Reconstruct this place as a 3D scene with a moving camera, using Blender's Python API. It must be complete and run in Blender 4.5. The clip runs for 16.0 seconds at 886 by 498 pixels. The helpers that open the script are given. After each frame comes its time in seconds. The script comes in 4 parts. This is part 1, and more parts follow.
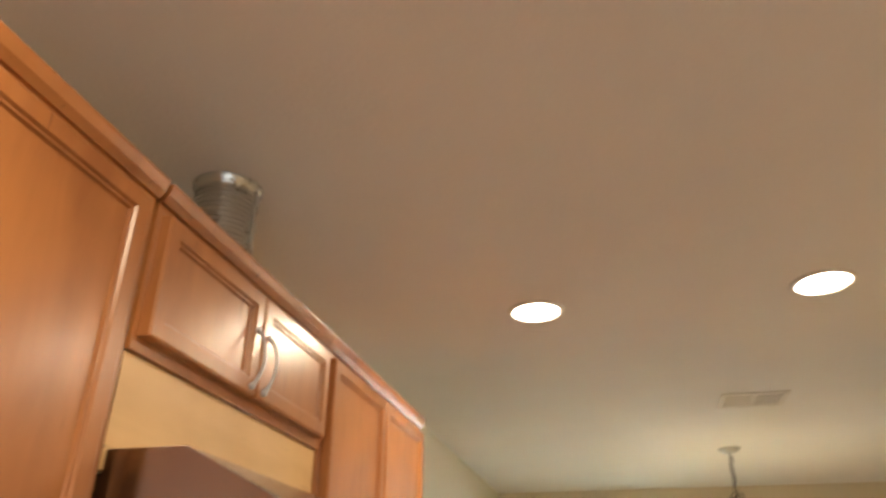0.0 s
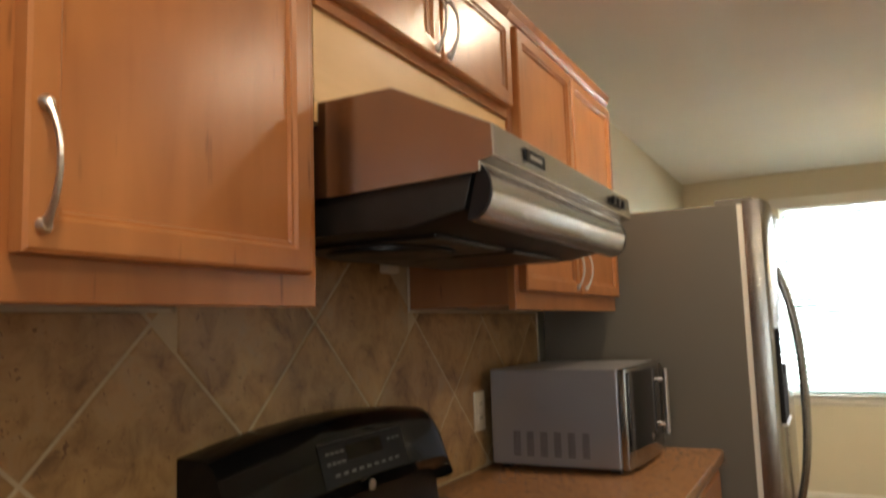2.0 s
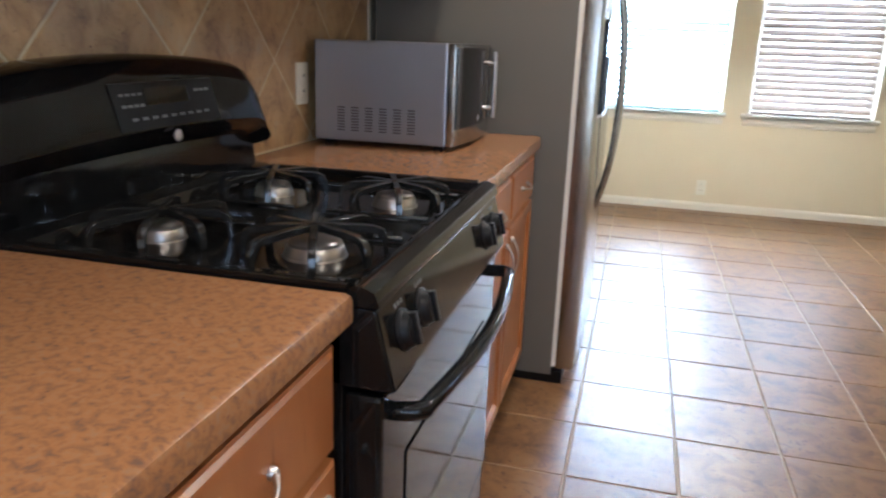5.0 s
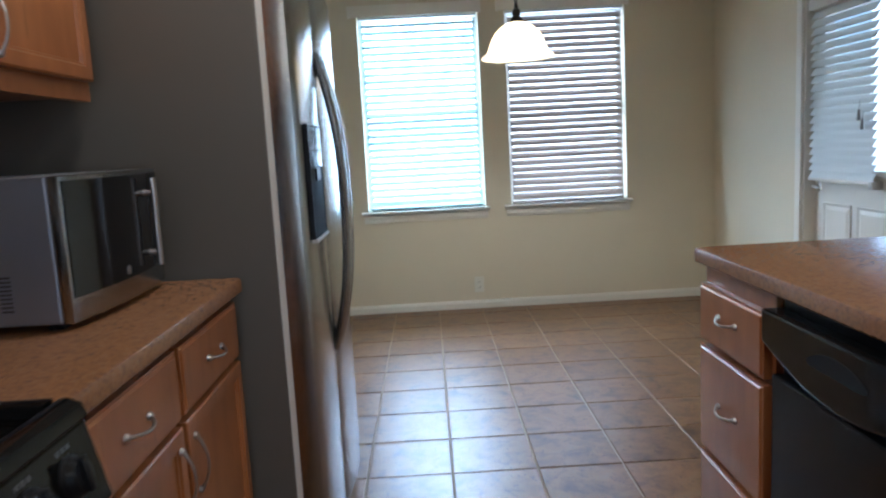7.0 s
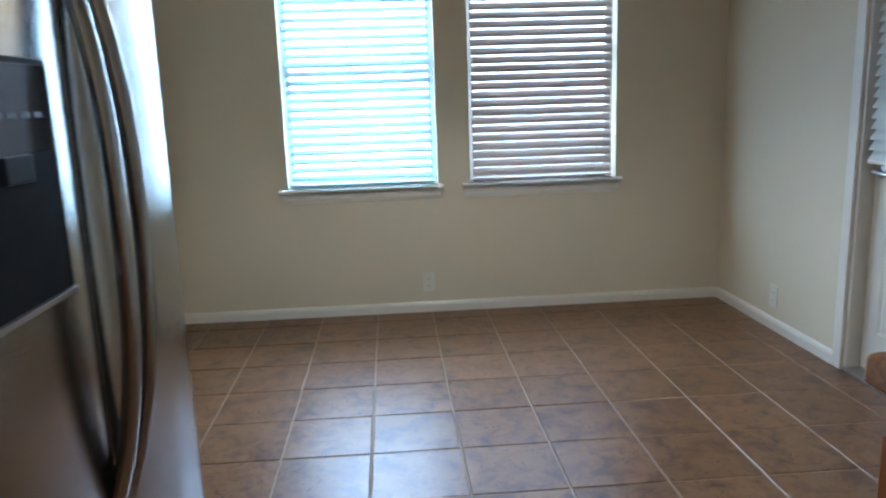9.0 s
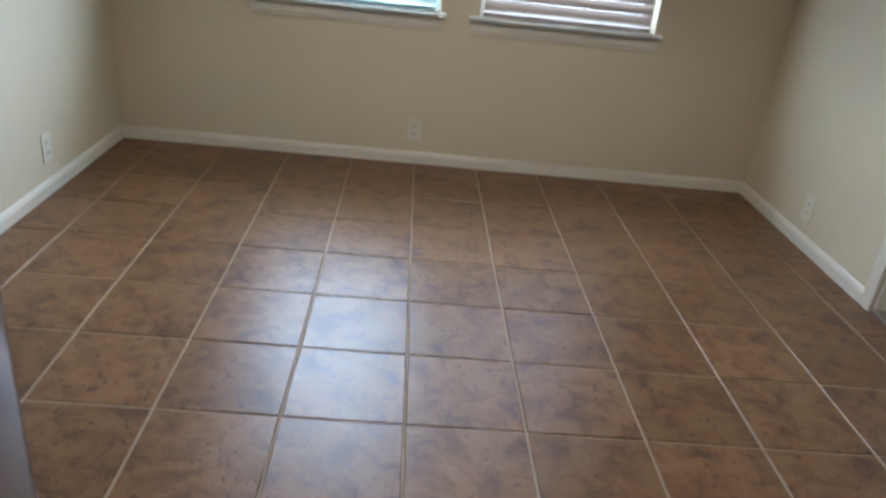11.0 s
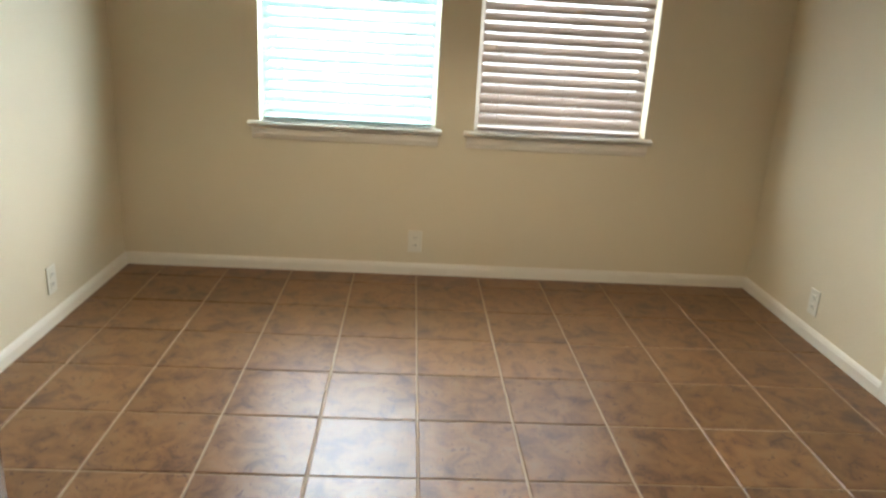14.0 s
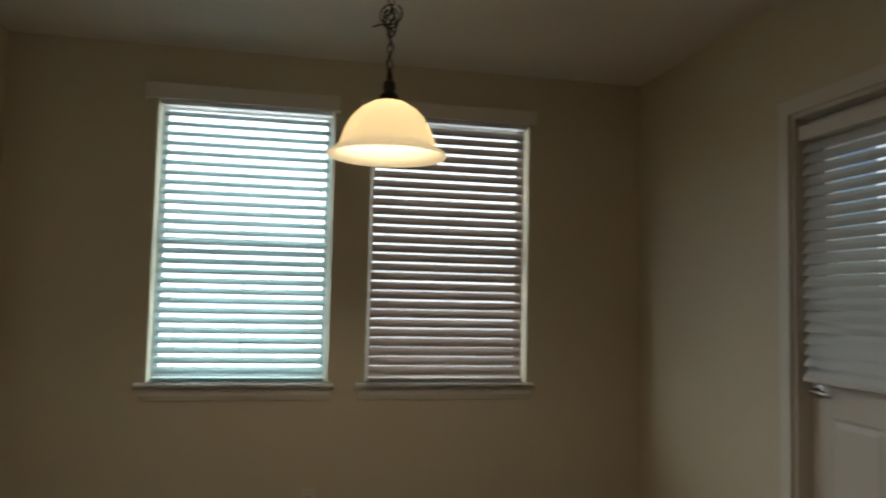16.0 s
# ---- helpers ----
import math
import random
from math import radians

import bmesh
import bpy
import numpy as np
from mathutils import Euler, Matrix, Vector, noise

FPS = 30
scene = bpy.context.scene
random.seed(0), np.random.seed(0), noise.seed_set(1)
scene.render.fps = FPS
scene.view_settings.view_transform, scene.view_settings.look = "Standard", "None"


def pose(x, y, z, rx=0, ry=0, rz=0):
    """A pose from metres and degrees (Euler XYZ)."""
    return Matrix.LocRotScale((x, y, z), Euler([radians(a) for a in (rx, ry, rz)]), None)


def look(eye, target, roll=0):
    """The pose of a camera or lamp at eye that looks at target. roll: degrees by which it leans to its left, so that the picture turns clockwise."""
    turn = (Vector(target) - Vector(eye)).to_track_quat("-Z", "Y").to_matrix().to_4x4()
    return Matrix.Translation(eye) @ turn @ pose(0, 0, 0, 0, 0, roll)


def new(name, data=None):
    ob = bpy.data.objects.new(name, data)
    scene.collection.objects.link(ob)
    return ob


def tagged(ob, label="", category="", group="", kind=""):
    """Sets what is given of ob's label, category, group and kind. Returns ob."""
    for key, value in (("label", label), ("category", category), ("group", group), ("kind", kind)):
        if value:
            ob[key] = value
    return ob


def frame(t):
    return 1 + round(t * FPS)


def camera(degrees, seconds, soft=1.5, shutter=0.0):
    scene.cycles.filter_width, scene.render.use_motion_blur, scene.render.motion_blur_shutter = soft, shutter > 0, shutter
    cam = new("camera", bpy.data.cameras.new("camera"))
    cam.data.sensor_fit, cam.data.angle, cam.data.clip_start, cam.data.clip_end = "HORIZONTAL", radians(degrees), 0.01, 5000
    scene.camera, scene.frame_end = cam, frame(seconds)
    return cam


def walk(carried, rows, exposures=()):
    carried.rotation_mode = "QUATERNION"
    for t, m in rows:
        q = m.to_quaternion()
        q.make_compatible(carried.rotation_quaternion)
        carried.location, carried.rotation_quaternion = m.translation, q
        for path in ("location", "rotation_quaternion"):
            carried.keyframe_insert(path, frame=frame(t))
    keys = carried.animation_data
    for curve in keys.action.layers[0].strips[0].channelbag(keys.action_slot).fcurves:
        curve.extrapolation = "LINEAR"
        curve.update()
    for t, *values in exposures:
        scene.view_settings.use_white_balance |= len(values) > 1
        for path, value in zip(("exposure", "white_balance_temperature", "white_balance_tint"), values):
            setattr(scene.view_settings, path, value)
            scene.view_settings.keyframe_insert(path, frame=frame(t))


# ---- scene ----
cam = camera(62.4, 16.0, soft=2.2, shutter=0.4)
EXPOSURES = ((0, 0.98, 6750, 11), (0.6, 0.72, 6800, 11), (1.2, 0.65, 6800, 10), (2.2, 0.75, 6400, 10), (3.0, 1.38, 5650, 10), (3.6, 1.5, 5300, 10), (5.8, 1.05, 5000, 10), (7, 0.2, 4750, 9), (8.2, 0.0, 4600, 8), (10.5, -0.1, 4900, 10), (11.2, 0.0, 5200, 10), (12.5, 0.45, 5900, 10), (14, 0.35, 6100, 10), (14.8, -0.4, 6000, 10), (15.4, -1.15, 6100, 10), (16, -1.55, 6200, 10))
PATH = [
    (0, (1.055, -0.943, 1.461), (0.622, 0.782, 2.376), 0.5),
    (0.5, (1.029, -0.916, 1.443), (0.332, 0.788, 2.223), -0.5),
    (1, (1.002, -0.9, 1.434), (0.144, 0.793, 2.063), -0.8),
    (1.5, (0.992, -0.891, 1.392), (0.073, 0.829, 1.835), -1.5),
    (2, (0.977, -0.878, 1.341), (0.056, 0.884, 1.552), -1.9),
    (2.5, (0.964, -0.859, 1.297), (0.051, 0.92, 1.271), -1.9),
    (3, (0.946, -0.835, 1.28), (0.067, 0.944, 1.033), -1.1),
    (3.5, (0.942, -0.822, 1.265), (0.11, 0.946, 0.841), 0.0),
    (3.7, (0.942, -0.815, 1.25), (0.13, 0.95, 0.774), 0.1),
    (5.8, (0.97, -0.725, 1.209), (0.819, 1.194, 0.667), 1.8),
    (6, (0.998, -0.651, 1.213), (0.923, 1.297, 0.769), 1.2),
    (6.5, (1.132, -0.447, 1.246), (1.145, 1.527, 0.929), -1.0),
    (7, (1.134, -0.174, 1.224), (1.165, 1.806, 0.943), -3.1),
    (7.5, (1.151, 0.125, 1.222), (1.222, 2.105, 0.946), -4.3),
    (8, (1.23, 0.424, 1.224), (1.306, 2.398, 0.906), -4.4),
    (8.2, (1.238, 0.527, 1.214), (1.329, 2.497, 0.885), -4.2),
    (10.3, (1.385, 1.548, 1.254), (1.507, 3.447, 0.633), 3.55),
    (10.5, (1.395, 1.578, 1.232), (1.512, 3.458, 0.56), 4.55),
    (11, (1.425, 1.556, 1.233), (1.557, 3.362, 0.383), 6.5),
    (11.5, (1.462, 1.536, 1.208), (1.586, 3.249, 0.182), 6.95),
    (12, (1.468, 1.509, 1.231), (1.59, 3.183, 0.145), 6.45),
    (12.5, (1.454, 1.544, 1.227), (1.576, 3.239, 0.171), 5.65),
    (13, (1.435, 1.583, 1.239), (1.558, 3.337, 0.283), 5.05),
    (13.5, (1.423, 1.586, 1.258), (1.542, 3.423, 0.475), 4.2),
    (14, (1.421, 1.577, 1.277), (1.527, 3.483, 0.681), 3.35),
    (14.5, (1.435, 1.541, 1.27), (1.533, 3.501, 0.882), 2.5),
    (15, (1.392, 1.479, 1.195), (1.511, 3.472, 1.068), 2.2),
    (15.5, (1.38, 1.473, 1.186), (1.526, 3.466, 1.274), 1.9),
    (16, (1.351, 1.44, 1.202), (1.757, 3.394, 1.335), 1.3),
]
walk(cam, [(t, look(eye, target, roll)) for t, eye, target, roll in PATH], EXPOSURES)


# ---- world and large lights ----
world = bpy.data.worlds.new("sky")
scene.world = world
world.use_nodes = True
wn = world.node_tree.nodes
sky = wn.new("ShaderNodeTexSky")
sky.sky_type, sky.sun_disc = "NISHITA", False
sky.sun_elevation, sky.sun_rotation = radians(40), radians(200)
wn["Background"].inputs["Strength"].default_value = 0.12
world.node_tree.links.new(sky.outputs[0], wn["Background"].inputs[0])

sun_data = bpy.data.lights.new("sun", "SUN")
sun_data.energy, sun_data.angle, sun_data.color = 1.5, radians(10), (1, 0.95, 0.88)
sun = new("sun", sun_data)
sun.matrix_basis = look((0, 0, 10), (0.8, 6, 2))

CEIL = 2.42
BACK = 5.2
RIGHT = 3.25
FRONT = -2.6
WARM = (1.0, 0.80, 0.55)
WINDOW_POWER = (74, 34)
SOUTH_POWER = 7
LAMP_POWER = 5.0


def area_lamp(name, m, sx, sy, watts, colour, shape="RECTANGLE", spread=180):
    d = bpy.data.lights.new(name, "AREA")
    d.shape, d.size, d.size_y, d.energy, d.color, d.spread = shape, sx, sy, watts, colour, radians(spread)
    ob = new(name, d)
    ob.matrix_basis = m
    return ob


# daylight of the two window openings, outside the glass
WINDOWS = ((0.69, 1.55), (1.74, 2.60))
WZ0, WZ1 = 0.762, 2.155
for (a, b), watts in zip(WINDOWS, WINDOW_POWER):
    area_lamp("window_daylight", look(((a + b) / 2, BACK + 0.30, 1.46), ((a + b) / 2, 0, 1.46)), b - a + 0.1, 1.5, watts, (0.86, 0.96, 1.0))
# daylight of the window in the south wall
area_lamp("window_daylight", look((1.65, FRONT - 0.30, 1.46), (1.65, 0, 1.46)), 1.6, 1.25, SOUTH_POWER, (0.88, 0.95, 1.0))
# daylight of the glazed door in the east wall
area_lamp("door_daylight", look((RIGHT + 0.35, 3.51, 1.39), (0, 3.51, 1.39)), 0.75, 0.95, 5, (0.86, 0.94, 1.0))
# recessed ceiling lamps: two over the aisle in view, the row goes on behind
LAMPS = ((0.80, 1.39), (1.70, 1.35), (0.80, -0.75), (1.70, -0.75))
for lx, ly in LAMPS:
    area_lamp("recessed_lamp_light", look((lx, ly, CEIL - 0.018), (lx, ly, 0)), 0.12, 0.12, LAMP_POWER, WARM, "DISK")


# ---- materials ----
def material(name):
    m = bpy.data.materials.new(name)
    m.use_nodes = True
    return m, m.node_tree.nodes, m.node_tree.links, m.node_tree.nodes["Principled BSDF"]


def plain(name, colour, rough=0.5, metal=0.0, scale=8.0, vary=0.08, bump=0.0, bump_scale=200.0, coat=0.0, spec=0.5, stretch=(1, 1, 1)):
    """A paint, plastic or metal with a soft mottle and a fine relief."""
    m, n, l, p = material(name)
    tc = n.new("ShaderNodeTexCoord")
    mp = n.new("ShaderNodeMapping")
    mp.inputs["Scale"].default_value = stretch
    l.new(tc.outputs["Object"], mp.inputs[0])
    no = n.new("ShaderNodeTexNoise")
    no.inputs["Scale"].default_value, no.inputs["Detail"].default_value = scale, 5
    l.new(mp.outputs[0], no.inputs["Vector"])
    mix = n.new("ShaderNodeMix")
    mix.data_type = "RGBA"
    mix.inputs["A"].default_value = (*[c * (1 - vary) for c in colour], 1)
    mix.inputs["B"].default_value = (*[min(1, c * (1 + vary)) for c in colour], 1)
    l.new(no.outputs[0], mix.inputs["Factor"])
    l.new(mix.outputs["Result"], p.inputs["Base Color"])
    rr = n.new("ShaderNodeMapRange")
    rr.inputs["To Min"].default_value, rr.inputs["To Max"].default_value = rough * 0.85, min(1, rough * 1.15)
    l.new(no.outputs[0], rr.inputs[0])
    l.new(rr.outputs[0], p.inputs["Roughness"])
    p.inputs["Metallic"].default_value, p.inputs["Coat Weight"].default_value, p.inputs["Specular IOR Level"].default_value = metal, coat, spec
    if bump:
        nb = n.new("ShaderNodeTexNoise")
        nb.inputs["Scale"].default_value, nb.inputs["Detail"].default_value = bump_scale, 3
        l.new(mp.outputs[0], nb.inputs["Vector"])
        b = n.new("ShaderNodeBump")
        b.inputs["Strength"].default_value, b.inputs["Distance"].default_value = bump, 0.002
        l.new(nb.outputs[0], b.inputs["Height"])
        l.new(b.outputs[0], p.inputs["Normal"])
    return m


def ramp(n, stops):
    r = n.new("ShaderNodeValToRGB")
    e = r.color_ramp.elements
    while len(e) < len(stops):
        e.new(0.5)
    for k, (at, c) in zip(e, stops):
        k.position, k.color = at, (*c, 1)
    return r


def wood(name, dark, light, along="z", rough=0.32):
    """Stained maple: fine streaks along the grain over broad cloudy tone, a few dark flecks."""
    m, n, l, p = material(name)
    tc = n.new("ShaderNodeTexCoord")
    oi = n.new("ShaderNodeObjectInfo")
    add = n.new("ShaderNodeVectorMath")
    sc = n.new("ShaderNodeVectorMath")
    sc.operation = "SCALE"
    sc.inputs[0].default_value = (7, 5, 9)
    l.new(oi.outputs["Random"], sc.inputs["Scale"])
    l.new(tc.outputs["Object"], add.inputs[0])
    l.new(sc.outputs[0], add.inputs[1])
    mp = n.new("ShaderNodeMapping")
    mp.inputs["Scale"].default_value = {"z": (6, 6, 1.1), "y": (6, 1.1, 6)}[along]
    l.new(add.outputs[0], mp.inputs[0])
    a = n.new("ShaderNodeTexNoise")
    a.inputs["Scale"].default_value, a.inputs["Detail"].default_value, a.inputs["Distortion"].default_value = 3, 6, 0.6
    l.new(mp.outputs[0], a.inputs["Vector"])
    b = n.new("ShaderNodeTexNoise")
    b.inputs["Scale"].default_value, b.inputs["Detail"].default_value = 3.5, 3
    l.new(add.outputs[0], b.inputs["Vector"])
    mid = tuple((x + y) / 2 for x, y in zip(dark, light))
    r = ramp(n, ((0.3, dark), (0.5, mid), (0.72, light)))
    mx = n.new("ShaderNodeMix")
    mx.inputs["Factor"].default_value = 0.6
    l.new(a.outputs[0], mx.inputs[2])
    l.new(b.outputs[0], mx.inputs[3])
    l.new(mx.outputs[0], r.inputs[0])
    fl = n.new("ShaderNodeTexNoise")
    fm = n.new("ShaderNodeMapping")
    fm.inputs["Scale"].default_value = {"z": (60, 60, 6), "y": (60, 6, 60)}[along]
    l.new(add.outputs[0], fm.inputs[0])
    l.new(fm.outputs[0], fl.inputs["Vector"])
    fl.inputs["Scale"].default_value = 1.0
    fr = ramp(n, ((0.24, (0.55, 0.55, 0.55)), (0.32, (1, 1, 1))))
    l.new(fl.outputs[0], fr.inputs[0])
    mu = n.new("ShaderNodeMix")
    mu.data_type, mu.blend_type = "RGBA", "MULTIPLY"
    mu.inputs["Factor"].default_value = 1
    l.new(r.outputs[0], mu.inputs["A"])
    l.new(fr.outputs[0], mu.inputs["B"])
    l.new(mu.outputs["Result"], p.inputs["Base Color"])
    p.inputs["Roughness"].default_value = rough
    p.inputs["Coat Weight"].default_value, p.inputs["Coat Roughness"].default_value = 0.25, 0.25
    bp = n.new("ShaderNodeBump")
    bp.inputs["Strength"].default_value, bp.inputs["Distance"].default_value = 0.08, 0.001
    l.new(a.outputs[0], bp.inputs["Height"])
    l.new(bp.outputs[0], p.inputs["Normal"])
    return m


def mottled(name, stops, scale, rough, speck=None, speck_scale=60.0, speck_at=0.36, bump=0.03, per_piece=0.0, distort=1.2, coat=0.0, spec=0.5):
    """Stone-look tile or laminate: cloudy bands with veins or dark specks; pieces vary a little."""
    m, n, l, p = material(name)
    tc = n.new("ShaderNodeTexCoord")
    oi = n.new("ShaderNodeObjectInfo")
    sc = n.new("ShaderNodeVectorMath")
    sc.operation = "SCALE"
    sc.inputs[0].default_value = (13, 17, 11)
    l.new(oi.outputs["Random"], sc.inputs["Scale"])
    add = n.new("ShaderNodeVectorMath")
    l.new(tc.outputs["Object"], add.inputs[0])
    l.new(sc.outputs[0], add.inputs[1])
    a = n.new("ShaderNodeTexNoise")
    a.inputs["Scale"].default_value, a.inputs["Detail"].default_value = scale, 8
    a.inputs["Roughness"].default_value, a.inputs["Distortion"].default_value = 0.62, distort
    l.new(add.outputs[0], a.inputs["Vector"])
    r = ramp(n, stops)
    l.new(a.outputs[0], r.inputs[0])
    out = r.outputs[0]
    if speck:
        s = n.new("ShaderNodeTexNoise")
        s.inputs["Scale"].default_value, s.inputs["Detail"].default_value, s.inputs["Distortion"].default_value = speck_scale, 4, 1.5
        l.new(add.outputs[0], s.inputs["Vector"])
        sr = ramp(n, ((speck_at - 0.06, (1, 1, 1)), (speck_at, (0, 0, 0))))
        l.new(s.outputs[0], sr.inputs[0])
        mx = n.new("ShaderNodeMix")
        mx.data_type = "RGBA"
        mx.inputs["B"].default_value = (*speck, 1)
        l.new(sr.outputs[0], mx.inputs["Factor"])
        l.new(out, mx.inputs["A"])
        out = mx.outputs["Result"]
    if per_piece:
        hs = n.new("ShaderNodeHueSaturation")
        mr = n.new("ShaderNodeMapRange")
        mr.inputs["To Min"].default_value, mr.inputs["To Max"].default_value = 1 - per_piece, 1 + per_piece
        l.new(oi.outputs["Random"], mr.inputs[0])
        l.new(mr.outputs[0], hs.inputs["Value"])
        l.new(out, hs.inputs["Color"])
        out = hs.outputs[0]
    l.new(out, p.inputs["Base Color"])
    rr = n.new("ShaderNodeMapRange")
    rr.inputs["To Min"].default_value, rr.inputs["To Max"].default_value = rough * 0.8, rough * 1.25
    l.new(a.outputs[0], rr.inputs[0])
    l.new(rr.outputs[0], p.inputs["Roughness"])
    p.inputs["Coat Weight"].default_value, p.inputs["Specular IOR Level"].default_value = coat, spec
    b = n.new("ShaderNodeBump")
    b.inputs["Strength"].default_value, b.inputs["Distance"].default_value = bump, 0.004
    l.new(a.outputs[0], b.inputs["Height"])
    l.new(b.outputs[0], p.inputs["Normal"])
    return m


def glow(name, colour, strength):
    m, n, l, p = material(name)
    p.inputs["Base Color"].default_value = (0.8, 0.8, 0.8, 1)
    p.inputs["Emission Color"].default_value = (*colour, 1)
    p.inputs["Emission Strength"].default_value = strength
    return m


def glass(name, colour=(1, 1, 1), rough=0.0):
    m, n, l, p = material(name)
    p.inputs["Base Color"].default_value = (*colour, 1)
    p.inputs["Roughness"].default_value, p.inputs["Transmission Weight"].default_value, p.inputs["IOR"].default_value = rough, 1.0, 1.45
    return m


def slat_material(name, colour, through_light):
    """Vinyl in the given colour that lets some daylight through."""
    m, n, l, p = material(name)
    p.inputs["Base Color"].default_value = (*colour, 1)
    p.inputs["Roughness"].default_value = 0.45
    t = n.new("ShaderNodeBsdfTranslucent")
    t.inputs[0].default_value = (*colour, 1)
    mix = n.new("ShaderNodeMixShader")
    mix.inputs[0].default_value = through_light
    l.new(p.outputs[0], mix.inputs[1])
    l.new(t.outputs[0], mix.inputs[2])
    l.new(mix.outputs[0], n["Material Output"].inputs[0])
    return m


DOOR_SLAT = slat_material("white_door_slat", (0.74, 0.74, 0.70), 0.12)
GREY_CORD = plain("grey_cord_toggle", (0.30, 0.29, 0.28), 0.5)
PANEL_GREY = plain("smoked_grey_panel", (0.035, 0.034, 0.033), 0.14, 0.3, vary=0.1)
# grey that stands for the shade inside the microwave's vent slots
VENT_GREY = plain("shaded_vent_grey", (0.07, 0.068, 0.075), 0.6, vary=0.2)
WALL = plain("wall_paint", (0.66, 0.58, 0.42), 0.75, scale=3, vary=0.04, bump=0.35, bump_scale=90)
CEILING = plain("ceiling_paint", (0.82, 0.79, 0.73), 0.85, scale=2, vary=0.05, bump=0.5, bump_scale=70)
TRIM = plain("white_trim_paint", (0.74, 0.69, 0.59), 0.4, scale=6, vary=0.04, bump=0.05)
DOOR_WHITE = plain("white_door_paint", (0.70, 0.66, 0.58), 0.4, scale=5, vary=0.04, bump=0.06)
MAPLE = wood("stained_maple", (0.27, 0.093, 0.026), (0.47, 0.19, 0.058))
MAPLE_SIDE = wood("stained_maple_veneer", (0.24, 0.09, 0.03), (0.38, 0.16, 0.058))
MAPLE_RAW = wood("pale_maple_ply", (0.55, 0.33, 0.13), (0.72, 0.47, 0.21), along="y", rough=0.5)
COUNTER = mottled("speckled_laminate", ((0.28, (0.135, 0.078, 0.060)), (0.42, (0.22, 0.108, 0.052)), (0.53, (0.29, 0.137, 0.052)), (0.68, (0.26, 0.150, 0.085))), 95, 0.22, speck=(0.085, 0.045, 0.045), speck_scale=210, speck_at=0.33, bump=0.01, distort=0.5)
TILE = mottled("floor_tile_glaze", ((0.32, (0.080, 0.041, 0.022)), (0.43, (0.150, 0.075, 0.033)), (0.55, (0.202, 0.104, 0.042)), (0.68, (0.198, 0.117, 0.058))), 11, 0.33, speck=(0.095, 0.046, 0.028), speck_scale=38, speck_at=0.395, bump=0.12, per_piece=0.09, distort=0.7, spec=0.3)
GROUT = plain("sanded_grout", (0.34, 0.26, 0.175), 0.9, scale=30, vary=0.2, bump=0.5, bump_scale=400)
SPLASH = mottled("backsplash_tile_glaze", ((0.30, (0.16, 0.085, 0.036)), (0.42, (0.30, 0.18, 0.072)), (0.56, (0.41, 0.265, 0.115)), (0.74, (0.38, 0.285, 0.165))), 14, 0.34, speck=(0.17, 0.09, 0.042), speck_scale=75, speck_at=0.37, bump=0.12, per_piece=0.06, distort=0.5)
SPLASH_GROUT = plain("backsplash_grout", (0.52, 0.44, 0.29), 0.9, scale=40, vary=0.15, bump=0.4, bump_scale=400)
STEEL = plain("brushed_steel", (0.36, 0.35, 0.33), 0.17, 1.0, scale=3, vary=0.06, bump=0.15, bump_scale=60, stretch=(1, 1, 12))
STEEL_H = plain("brushed_steel_level", (0.44, 0.42, 0.40), 0.22, 1.0, scale=3, vary=0.06, bump=0.12, bump_scale=60, stretch=(1, 12, 1))
NICKEL = plain("satin_nickel", (0.52, 0.49, 0.46), 0.3, 1.0, vary=0.05)
FRIDGE_SIDE = plain("textured_grey_steel_paint", (0.135, 0.122, 0.098), 0.5, 0.2, scale=4, vary=0.05, bump=0.25, bump_scale=350)
GASKET = plain("pale_gasket", (0.72, 0.68, 0.60), 0.6)
BLACK = plain("black_enamel", (0.006, 0.006, 0.006), 0.08, scale=5, vary=0.15, spec=0.25)
BLACK_MATTE = plain("black_cast_iron", (0.012, 0.012, 0.012), 0.16, scale=20, vary=0.3, bump=0.1, bump_scale=150, spec=0.5)
BLACK_SATIN = plain("black_satin_plastic", (0.008, 0.008, 0.009), 0.32, scale=12, vary=0.2, spec=0.15)
BLACK_GLASS = plain("black_oven_glass", (0.008, 0.008, 0.009), 0.06, vary=0.1, spec=0.35)
BURNER = plain("burner_aluminium", (0.42, 0.39, 0.36), 0.3, 0.9, scale=30, vary=0.2)
DARK_METAL = plain("dark_filter_metal", (0.03, 0.028, 0.026), 0.4, 0.8, scale=30, vary=0.3)
GREY_PRINT = plain("grey_print", (0.10, 0.10, 0.10), 0.5)
DUCT = plain("galvanised_duct", (0.55, 0.55, 0.52), 0.28, 1.0, scale=14, vary=0.12, bump=0.3, bump_scale=30)
BRONZE = plain("dark_bronze", (0.045, 0.035, 0.028), 0.4, 0.8, scale=30, vary=0.2)
PLATE = plain("ivory_plastic", (0.70, 0.66, 0.55), 0.4, vary=0.03)
# near-black that stands for the shade inside slots and recesses
DARK_SLOT = plain("dark_slot", (0.012, 0.012, 0.012), 0.7, spec=0.15)
MICRO_SIDE = plain("grey_painted_steel", (0.33, 0.33, 0.35), 0.36, 0.6, scale=4, vary=0.06, bump=0.08, bump_scale=300)
VINYL_FRAME = plain("white_vinyl_frame", (0.78, 0.78, 0.76), 0.4, vary=0.03)
# same vinyl twice: teal daylight painted into one, brown shade into the other
SLAT_DAYLIT = slat_material("daylit_vinyl_slat", (0.46, 0.60, 0.59), 0.06)
SLAT_SHADED = slat_material("shaded_vinyl_slat", (0.50, 0.42, 0.36), 0.03)
PANE = glass("window_glass")
